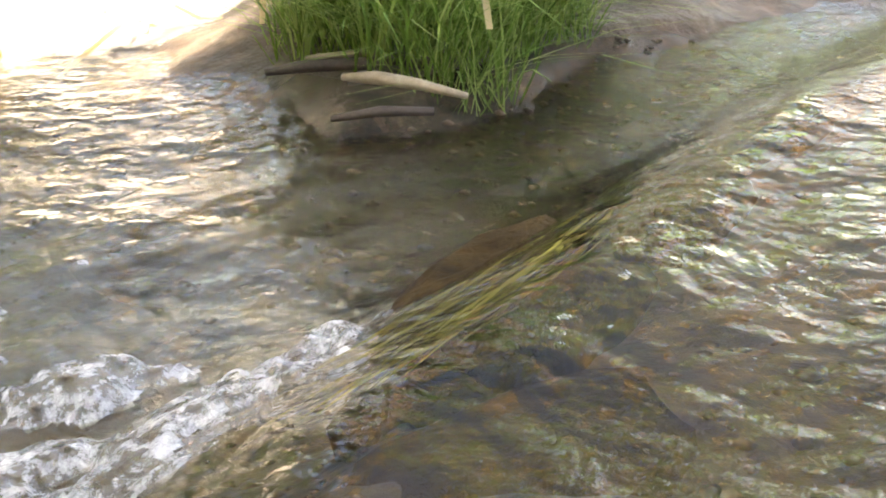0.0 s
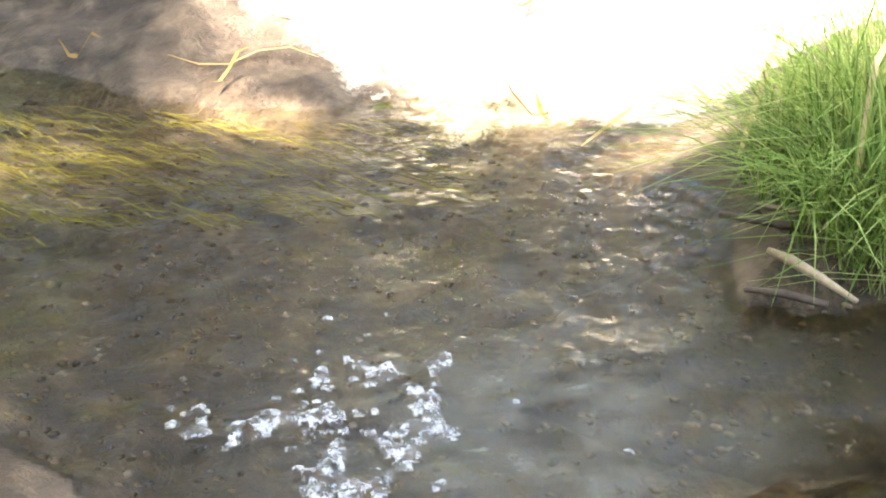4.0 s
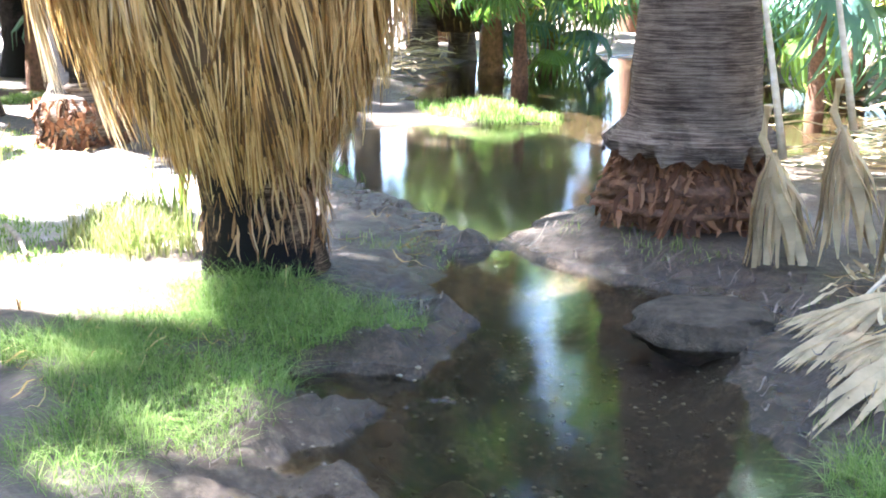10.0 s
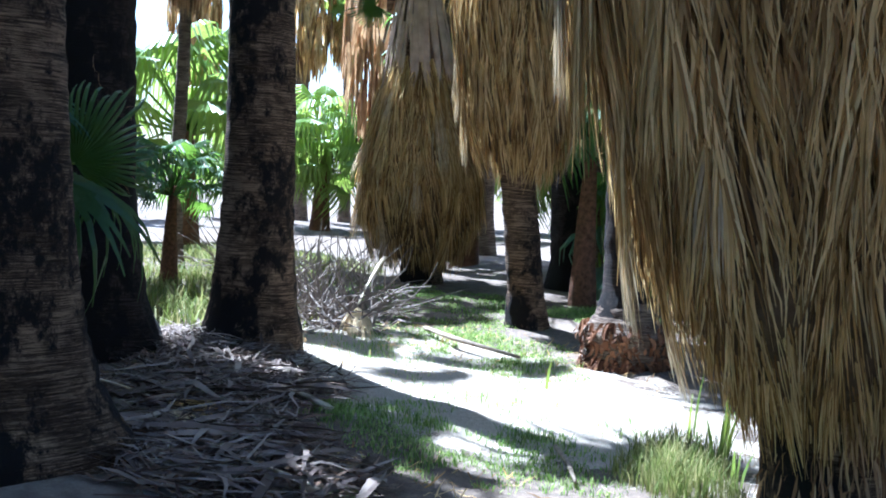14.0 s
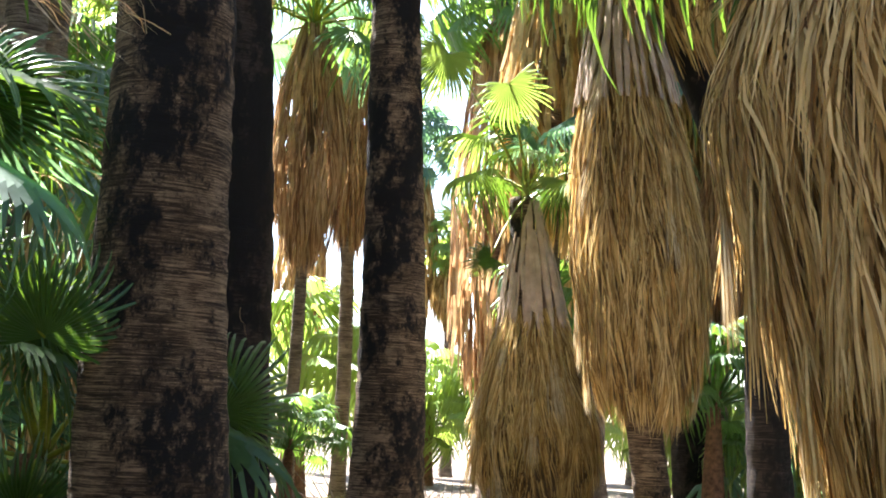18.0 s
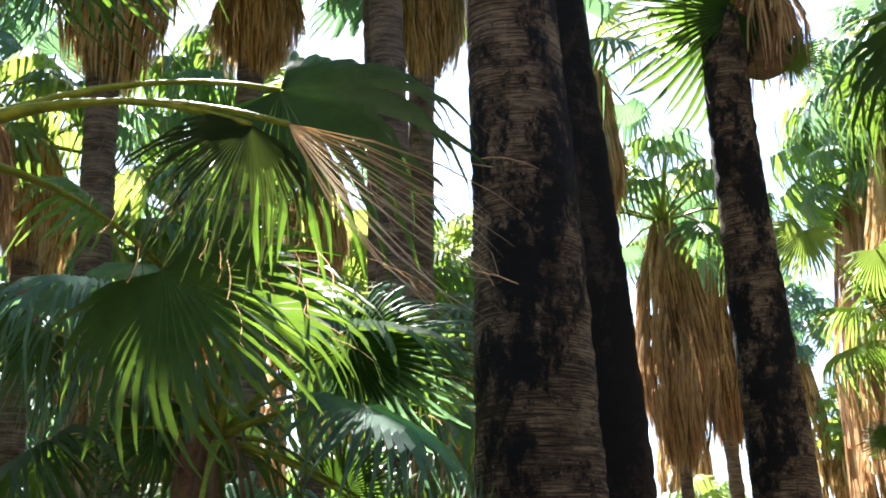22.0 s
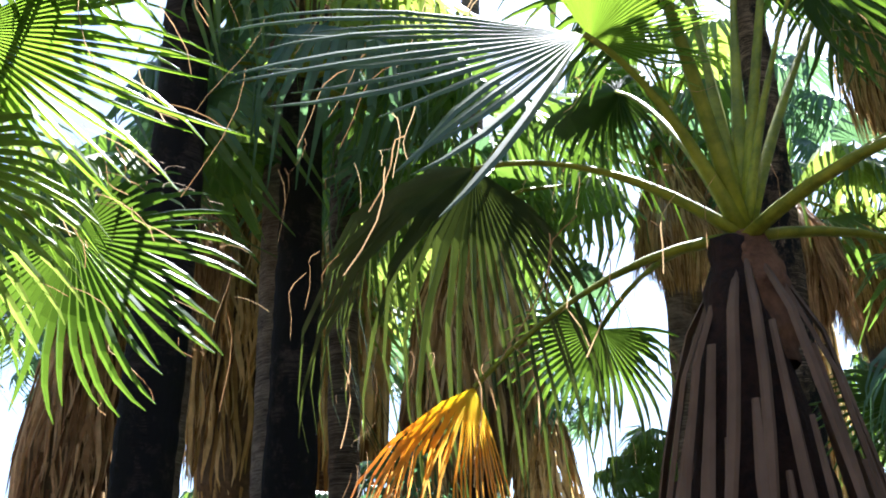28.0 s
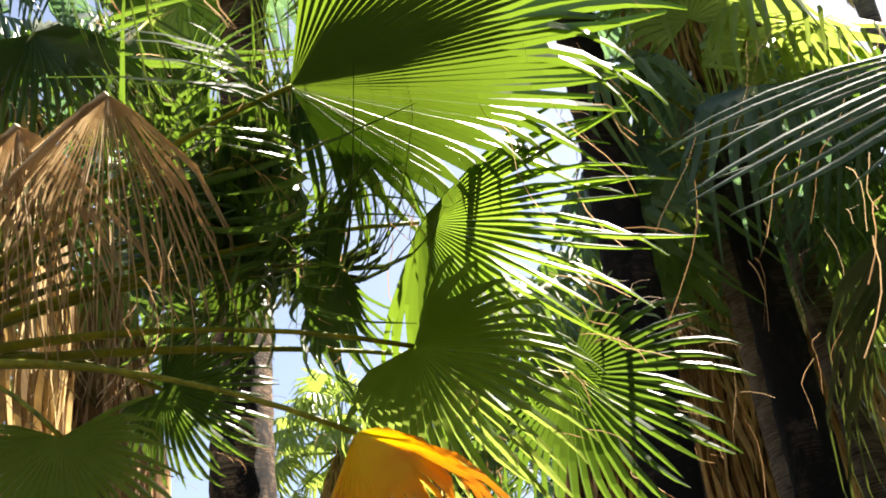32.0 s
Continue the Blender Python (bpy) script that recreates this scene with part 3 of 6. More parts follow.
# ---------------------------------------------------------------- palm parts
def blade_mesh(name, seed, segs=34, spread=128, droop=0.35, fold=0.15, split=0.52, material=None, low=False, ragged=0.12, thin=0.78, arch=1.0, pleat=1.0):
    """A fan leaf of radius 1: hub at the origin, middle along x, upper side along z. Pleated, split and drooping at the tips."""
    rng = random.Random(seed)
    rows = [0.012, min(0.3, split * 0.6), split] + ([0.8, 1.0] if low else [split + (1 - split) * k for k in (0.3, 0.58, 0.83, 1.0)])
    vs, fs = [], []
    step = math.radians(2 * spread / segs)
    for i in range(segs):
        mid = -math.radians(spread) + (i + 0.5) * step
        reach = (0.62 + 0.38 * math.cos(mid / 1.5)) * (1 + rng.uniform(-ragged, ragged * 0.4))
        sag, swing = droop * rng.uniform(0.5, 1.7), rng.uniform(-0.12, 0.12)
        if rng.random() < 0.12:
            sag *= 2.2
        base = len(vs)
        for r in rows:
            over = max(0.0, r - split) / (1 - split)
            half = step * 0.5 * (1 - 0.93 * over ** 1.3)
            if r > split:
                half *= thin
            for side in (-1, 0, 1):
                a = mid + side * half + swing * over * over
                d = r * reach
                x, y = d * math.cos(a), d * math.sin(a)
                z = arch * (0.03 * d * d - 0.12 * d ** 3) - fold * abs(math.sin(a)) * d - sag * over ** 2 * 0.8
                z += pleat * (0.030 if side == 0 else -0.012) * min(1, r * 2.2) * (1 - 0.7 * over)
                shrink = 1 - 0.35 * sag * over ** 2
                vs.append((x * shrink, y * shrink, z))
        for k in range(len(rows) - 1):
            for s in (0, 1):
                p = base + 3 * k + s
                fs.append((p, p + 1, p + 4, p + 3))
    return mesh(name, vs, fs, material)


def threads(seed, count=22):
    """The thin curling fibres that hang off a fan leaf's splits."""
    rng = np.random.RandomState(seed)
    a = rng.uniform(-2.0, 2.0, count)
    r0 = rng.uniform(0.5, 0.9, count)
    k = np.linspace(0, 1, 6)[None]
    ph = rng.uniform(0, 6, count)[:, None]
    rad = (r0[:, None] + 0.12 * k) * (0.62 + 0.38 * np.cos(a / 1.5))[:, None]
    pts = np.stack([rad * np.cos(a)[:, None] + 0.03 * np.sin(5 * k + ph), rad * np.sin(a)[:, None] + 0.03 * np.cos(4 * k + ph),
                    -0.05 - 0.12 * rad ** 2 - rng.uniform(0.1, 0.32, count)[:, None] * k ** 1.3], -1)
    side = np.stack([-np.sin(a), np.cos(a), 0 * a], -1)
    return ribbons(pts, np.full((count, 6), 0.0032), side)


LEAF_KINDS = {"green": GREEN, "gloss": GLOSS, "teal": TEAL, "yellowgreen": LIME, "yellow": YELLOW, "dead": DEAD}
BLADES = {}
for kind_ in ("green", "teal", "yellowgreen"):
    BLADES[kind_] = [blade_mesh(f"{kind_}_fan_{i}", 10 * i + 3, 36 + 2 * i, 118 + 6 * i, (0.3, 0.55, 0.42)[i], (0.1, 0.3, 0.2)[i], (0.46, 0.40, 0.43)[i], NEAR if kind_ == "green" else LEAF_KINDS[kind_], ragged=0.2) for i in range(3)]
# drape leaves get the green with shade in its colour
for kind_, mat_, segs_, spread_, droop_, fold_, split_, thin_ in (
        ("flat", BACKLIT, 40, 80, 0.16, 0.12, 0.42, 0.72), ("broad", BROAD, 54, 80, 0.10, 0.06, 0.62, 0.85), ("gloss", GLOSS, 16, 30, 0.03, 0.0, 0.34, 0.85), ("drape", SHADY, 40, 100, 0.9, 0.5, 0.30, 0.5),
        ("dead", DEAD, 24, 27, 0.75, 0.3, 0.07, 0.36), ("wisp", DEAD, 48, 78, 1.2, 0.7, 0.10, 0.42), ("yellow", YELLOW, 46, 86, 0.6, 0.6, 0.30, 0.6), ("gold", YELLOW, 40, 62, 0.9, 0.8, 0.20, 0.5)):
    BLADES[kind_] = [blade_mesh(f"{kind_}_fan_{i}", 10 * i + 7, segs_, spread_, droop_, fold_, split_, mat_, ragged=0.2, thin=thin_, arch=0.0 if kind_ in ("gloss", "broad") else 1.0, pleat={"gloss": 0.12, "broad": 0.9, "flat": 0.6}.get(kind_, 1.0)) for i in range(3)]
THREADS = [mesh("leaf_threads", *threads(i), STRAW_RED) for i in range(3)]
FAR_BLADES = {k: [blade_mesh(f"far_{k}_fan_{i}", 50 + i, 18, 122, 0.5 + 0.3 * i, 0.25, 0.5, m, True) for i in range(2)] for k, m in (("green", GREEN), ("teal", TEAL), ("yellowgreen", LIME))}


def turn(axis_, up):
    """A turn whose x is axis_ and whose z lies close to up."""
    x = Vector(axis_).normalized()
    z = Vector(up) - x * x.dot(Vector(up))
    z = z.normalized() if z.length > 1e-3 else x.orthogonal().normalized()
    y = z.cross(x)
    return Matrix((x, y, z)).transposed().to_4x4()


def stalk_mesh(base, hub, lift, wide=0.016, material=STALK, tail=0.0):
    """A leaf stalk that arches from the crown to the hub, broad at its foot."""
    b, h = Vector(base), Vector(hub)
    pts, rad = [], []
    for i in range(9):
        k = i / 8
        pts.append(b.lerp(h, k) + Vector((0, 0, lift * 4 * k * (1 - k))))
        rad.append(wide * (1.9 - 1.15 * min(1, k * 1.6)) if k < 0.65 else wide * 0.78)
    return mesh("stalk", *tube(pts, rad, 6, 0.6), material, True)


def frond(palm, kind, base, hub, tip, up, lift=0.15, variant=0, wide=0.016, fibres=True, label="", who_dry=True):
    """A leaf of a palm, given in the world: blade > stalk, threads."""
    at = palm.matrix_basis.translation
    hub, tip, base = Vector(hub), Vector(tip), Vector(base)
    size = max(0.42, (tip - hub).length * 1.08)
    m = Matrix.Translation(hub - at) @ turn(tip - hub, up) @ Matrix.Scale(size, 4)
    blade = part("frond", BLADES[kind][variant % 3], palm, label, m)
    inv = m.inverted()
    st = stalk_mesh(base - at, hub - at, lift, wide, STALK_DRY if kind in ("dead", "wisp") and who_dry else STALK)
    st.transform(inv)
    part("stalk", st, blade)
    if fibres:
        part("fibre_fringe", THREADS[variant % 3], blade, "pale curling fibres", kind="stuff")
    return blade


def trunk_mesh(height, table, lean=(0, 0), sides=28, step=0.07, seed=0, material=BARK, rough=0.012):
    """A ringed palm trunk with a swollen foot; table: (height, radius)."""
    rng = np.random.RandomState(seed)
    zs = np.arange(-0.25, height + step, step)
    w = np.linspace(0, 2 * math.pi, sides, endpoint=False)
    gz, gw = np.meshgrid(zs, w, indexing="ij")
    r = curve_at(table, np.maximum(gz, 0))
    ring = rng.uniform(-1, 1, len(zs))[:, None] * rough * 0.6
    r = r * (1 + 0.03 * np.sin(3 * gw + seed) + 0.02 * np.sin(5 * gw + 2.1 * seed + gz)) + ring + rng.uniform(-1, 1, gz.shape) * rough * 0.35
    k = np.clip(gz, 0, None)
    x = r * np.cos(gw) + lean[0] * k + 0.05 * np.sin(k * 0.7 + seed) * np.clip(k / 2, 0, 1)
    y = r * np.sin(gw) + lean[1] * k + 0.05 * np.cos(k * 0.6 + seed) * np.clip(k / 2, 0, 1) - 0.05 * np.clip(k / 2, 0, 1)
    v = np.stack([x, y, gz], -1).reshape(-1, 3)
    n = len(zs)
    f = [(i * sides + j, i * sides + (j + 1) % sides, (i + 1) * sides + (j + 1) % sides, (i + 1) * sides + j) for i in range(n - 1) for j in range(sides)]
    f.append(tuple((n - 1) * sides + j for j in range(sides)))
    return mesh("trunk", v.tolist(), f, material, True)


def skirt_mesh(table, count, lean=(0, 0), seed=0, material=STRAW, length=(0.5, 1.1), wide=(0.012, 0.03), thick=0.13, rows=6):
    """The thatch of dead leaves round a trunk; table: (height, outer radius), from its lower rim up."""
    rng = np.random.RandomState(seed)
    lo, hi = table[0][0], table[-1][0]
    w = rng.uniform(0, 2 * math.pi, count)
    ln = rng.uniform(*length, count)
    bottom = lo + (hi - lo) * rng.uniform(0, 1, count) ** 1.15 - 0.12 * rng.rand(count)
    top = np.minimum(bottom + ln, hi + 0.02)
    k = np.linspace(0, 1, rows)[None]
    z = top[:, None] + (bottom - top)[:, None] * k
    # each strip leaves the thatch a little towards its lower end
    depth = rng.uniform(0, 1, count) ** 1.6
    hang = curve_at(table, np.maximum(bottom, lo))[:, None] + rng.uniform(-0.02, 0.05, count)[:, None] * k
    r = np.minimum(curve_at(table, z), hang + 0.06 * (1 - k)) - thick * depth[:, None] + rng.uniform(0, 0.06, count)[:, None] * k ** 2
    r = np.maximum(r, 0.04)
    aw = w[:, None] + rng.uniform(-0.14, 0.14, count)[:, None] * k * 0.5 + 0.05 * np.sin(k * 5 + w[:, None] * 9)
    z = z + 0.02 * np.sin(k * 7 + w[:, None] * 5)
    pts = np.stack([r * np.cos(aw) + lean[0] * np.maximum(z, 0), r * np.sin(aw) + lean[1] * np.maximum(z, 0), z], -1)
    tilt = rng.uniform(-0.9, 0.9, count)
    side = np.stack([-np.sin(w) * np.cos(tilt) + np.cos(w) * np.sin(tilt), np.cos(w) * np.cos(tilt) + np.sin(w) * np.sin(tilt), 0 * w], -1)
    wid = rng.uniform(*wide, count)[:, None] * np.array([0.7, 1, 1, 0.85, 0.6, 0.15])[None, :rows]
    v, f = ribbons(pts, wid, side)
    return mesh("thatch", v.tolist(), f, material)


# inner hull of a skirt, its shade given by colour
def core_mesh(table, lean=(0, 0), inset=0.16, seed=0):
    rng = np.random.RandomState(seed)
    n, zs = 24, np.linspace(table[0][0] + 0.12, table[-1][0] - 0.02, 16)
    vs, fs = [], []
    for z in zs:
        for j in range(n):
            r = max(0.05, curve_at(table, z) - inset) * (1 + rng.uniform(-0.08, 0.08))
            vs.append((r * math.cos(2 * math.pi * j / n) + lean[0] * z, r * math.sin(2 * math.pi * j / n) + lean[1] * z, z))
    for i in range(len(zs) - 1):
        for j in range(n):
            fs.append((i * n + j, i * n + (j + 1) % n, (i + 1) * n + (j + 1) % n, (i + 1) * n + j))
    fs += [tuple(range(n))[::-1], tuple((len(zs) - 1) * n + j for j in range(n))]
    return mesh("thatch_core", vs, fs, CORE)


def hanging_fan(seed, material, wide=(0.010, 0.022)):
    """A dead leaf folded shut: origin at its hub, hanging along -z, about one metre long."""
    rng = np.random.RandomState(seed)
    n = 30
    a = rng.uniform(-1, 1, n)
    k = np.linspace(0, 1, 6)[None]
    ln = rng.uniform(0.7, 1.0, n)[:, None]
    x = a[:, None] * 0.17 * k ** 0.8 + 0.015 * np.sin(6 * k + 7 * a[:, None])
    y = 0.03 * rng.uniform(-1, 1, n)[:, None] * k + 0.05 * k * (1 - np.abs(a[:, None]))
    pts = np.stack([x, y, -ln * k], -1)
    ang = rng.uniform(-0.8, 0.8, n)
    side = np.stack([np.cos(ang), np.sin(ang), 0 * ang], -1)
    wid = rng.uniform(*wide, n)[:, None] * np.array([0.4, 1, 1, 0.9, 0.6, 0.12])[None]
    one = ribbons(pts, wid, side)
    two = tube([(0, 0, 0.35), (0, -0.02, 0.1), (0, 0, -0.05)], [0.012, 0.011, 0.008], 5)
    return mesh("hanging_fan", *join(one, two), material)


HANGING = [hanging_fan(i, (STRAW, STRAW, STRAW_PALE)[i]) for i in range(3)]
HANGING_BROAD = hanging_fan(9, STRAW_PALE, (0.022, 0.04))
HANGING_RED = [hanging_fan(5 + i, STRAW_RED) for i in range(2)]


def dress(palm, table, count, lean=(0, 0), seed=0, fans=0, red=False, inset=0.16, **how):
    """Puts a thatch skirt with single dead leaves on a palm."""
    mat = STRAW_RED if red else STRAW
    skirt = part("thatch", skirt_mesh(table, count, lean, seed, mat, **how), palm, "shaggy skirt of dry straw-coloured leaf strips", kind="stuff")
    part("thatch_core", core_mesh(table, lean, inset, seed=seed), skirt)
    rng = random.Random(seed + 5)
    lo, hi = table[0][0], table[-1][0]
    for _ in range(fans):
        z = rng.uniform(lo + 0.55 * min(1, hi - lo), hi - 0.05)
        w, s = rng.uniform(0, 2 * math.pi), rng.uniform(0.6, 1.0)
        r = float(curve_at(table, z)) - 0.03
        out = math.atan2(float(curve_at(table, z - 0.5)) - r, 0.5)
        m = Matrix.Translation((r * math.cos(w) + lean[0] * z, r * math.sin(w) + lean[1] * z, z)) @ Matrix.Rotation(w - math.pi / 2, 4, "Z") @ Matrix.Rotation(out, 4, "X") @ Matrix.Scale(s, 4)
        part("dead_frond", rng.choice(HANGING_RED if red else HANGING), palm, m=m)
    return skirt


def boots(palm, table, count, lean=(0, 0), seed=0, length=(0.5, 1.0), wide=0.045, label="", first=0.3, material=BOOT, sway=0.05):
    """Old leaf bases that clasp the stem below the crown and hang like straps, each a part."""
    g = np.random.RandomState(seed)
    lo, hi = table[0][0], table[-1][0]
    tops = lo + (hi - lo) * np.sort(g.uniform(first, 1, count))
    tops[-max(4, count // 5):] = hi
    k = np.linspace(0, 1, 7)
    for i in range(count):
        bottom = max(lo, tops[i] - g.uniform(*length) * (hi - lo))
        w = i * 2.39996
        z = tops[i] + (bottom - tops[i]) * k
        r = curve_at(table, z) + 0.012 + g.uniform(0.0, 0.035) * np.sin(math.pi * k) + g.uniform(0, 0.05) * k ** 2
        aw = w + sway * np.sin(3 * k + 2.3 * w) * k
        mid = np.stack([r * np.cos(aw) + lean[0] * z, r * np.sin(aw) + lean[1] * z, z], -1)
        side = np.array([-math.sin(w), math.cos(w), 0])
        out = np.array([math.cos(w), math.sin(w), 0])
        half = 0.5 * wide * g.uniform(0.5, 1.35) * np.array([0.55, 0.95, 1, 1, 0.95, 0.85, 0.6])[:, None]
        # a shallow channel section with some thickness
        v = np.stack([mid - side * half, mid - side * half * 0.5 + out * 0.010, mid + side * half * 0.5 + out * 0.010, mid + side * half, mid - out * 0.004], 1).reshape(-1, 3)
        f = [(5 * j + a_, 5 * j + (a_ + 1) % 5, 5 * j + 5 + (a_ + 1) % 5, 5 * j + 5 + a_) for j in range(6) for a_ in range(5)]
        f += [(4, 3, 2, 1, 0), (30, 31, 32, 33, 34)]
        part("leaf_base", mesh("leaf_base", v.tolist(), f, material), palm, label)


# glades and skirts that the sun reaches: x, y, z, radius
CLEARINGS = [(1.05, 2.35, 0, 0.1), (0.8, 2.3, 0, -0.05), (1.4, 2.4, 0, 0.1), (-0.62, 2.03, 0, 0.12), (-0.3, 2.13, 0, 0.05), (-0.95, 1.95, 0, 0.05), (-2.0, 4.95, 0, 0.15), (-7.3, 4.7, 0, 1.1), (-8.6, 4.3, 0, 0.7), (-6.0, 4.7, 0, 0.7), (-5.0, 4.1, 0, 0.4), (-6.7, 6.0, 0, 0.6), (-4.25, 2.65, 0, 0.35),
             (-5.4, 2.9, 0, 0.25), (-3.9, 2.25, 0, -0.15), (-11.8, 6.4, 0, 0.5), (-9.2, 6.7, 0, 0.4), (-5.0, 5.2, 0, 0.45), (-14.6, 7.6, 2.0, 0.8), (-10.4, 6.5, 3.6, 0.7), (-16.6, 5.0, 5.0, 0.8), (-5.6, 4.4, 0, 0.6), (-3.0, -7.8, 5.6, 0.5), (-12.2, -2.4, 7.0, 0.8), (-14.3, -0.8, 7.0, 0.8), (-2.2, -1.8, 3.1, 0.3), (-2.7, -2.05, 2.35, 0.25), (-0.85, -3.0, 3.4, 0.35), (-2.05, -2.9, 3.1, 0.45), (-5.7, -0.9, 2.6, 0.5), (-3.5, 7.0, 1.6, 0.6), (-3.2, 8.3, 1.5, 0.7), (-1.7, -2.75, 2.6, 0.35), (-2.1, -2.7, 3.95, 0.5), (-10.7, 4.9, 0.2, 0.7), (-4.1, 3.4, 1.2, 0.4), (-4.2, 3.5, 2.4, 0.5)]


def shades_clearing(p, size):
    """Whether something of this size at p would throw its shade on one of those."""
    for x, y, z, r in CLEARINGS:
        if p[2] > z + 1:
            q = Vector(p) - SUN * ((p[2] - z) / SUN.z)
            if math.hypot(q.x - x, q.y - y) < r + 0.55 * size:
                return True
    return False


def crown(palm, hub, count, reach=1.1, size=0.95, seed=0, kinds=("green",), far=False, low=-35, high=80, open_=True, lean=0.0):
    """Leaves all round a crown at hub (world), from drooping to upright."""
    rng = random.Random(seed)
    at = palm.matrix_basis.translation
    for i in range(count):
        w = i * 2.39996 + rng.uniform(-0.2, 0.2)
        e = math.radians(low + (high - low) * ((i + 0.5) / count) ** 0.8 + rng.uniform(-8, 8))
        out = Vector((math.cos(w) * math.cos(e), math.sin(w) * math.cos(e), math.sin(e)))
        r, s = reach * rng.uniform(0.8, 1.15), size * rng.uniform(0.8, 1.15)
        end = Vector(hub) + out * r - Vector((0, 0, 0.12 * r))
        if open_ and shades_clearing(end + out * s * 0.4, s):
            continue
        aim = (out - Vector((0, 0, 0.75))).normalized()
        kind = rng.choice(kinds)
        if far:
            m = Matrix.Translation(end - at) @ turn(aim, out + Vector((0, 0, 0.6))) @ Matrix.Scale(s, 4)
            blade = part("frond", rng.choice(FAR_BLADES[kind]), palm, m=m)
            st = FAR_STALK
            d = end - Vector(hub)
            part("stalk", st, blade, m=m.inverted() @ Matrix.Translation(Vector(hub) - at) @ turn(d, (0, 0, 1)) @ Matrix.Scale(d.length, 4))
        else:
            frond(palm, kind, hub, end, end + aim * s, out + Vector((0, 0, 0.6)), 0.06, i, fibres=False)


FAR_STALK = mesh("stalk", *tube([(0, 0, 0), (0.5, 0, 0.07), (1, 0, 0)], [0.03, 0.018, 0.013], 4), STALK)

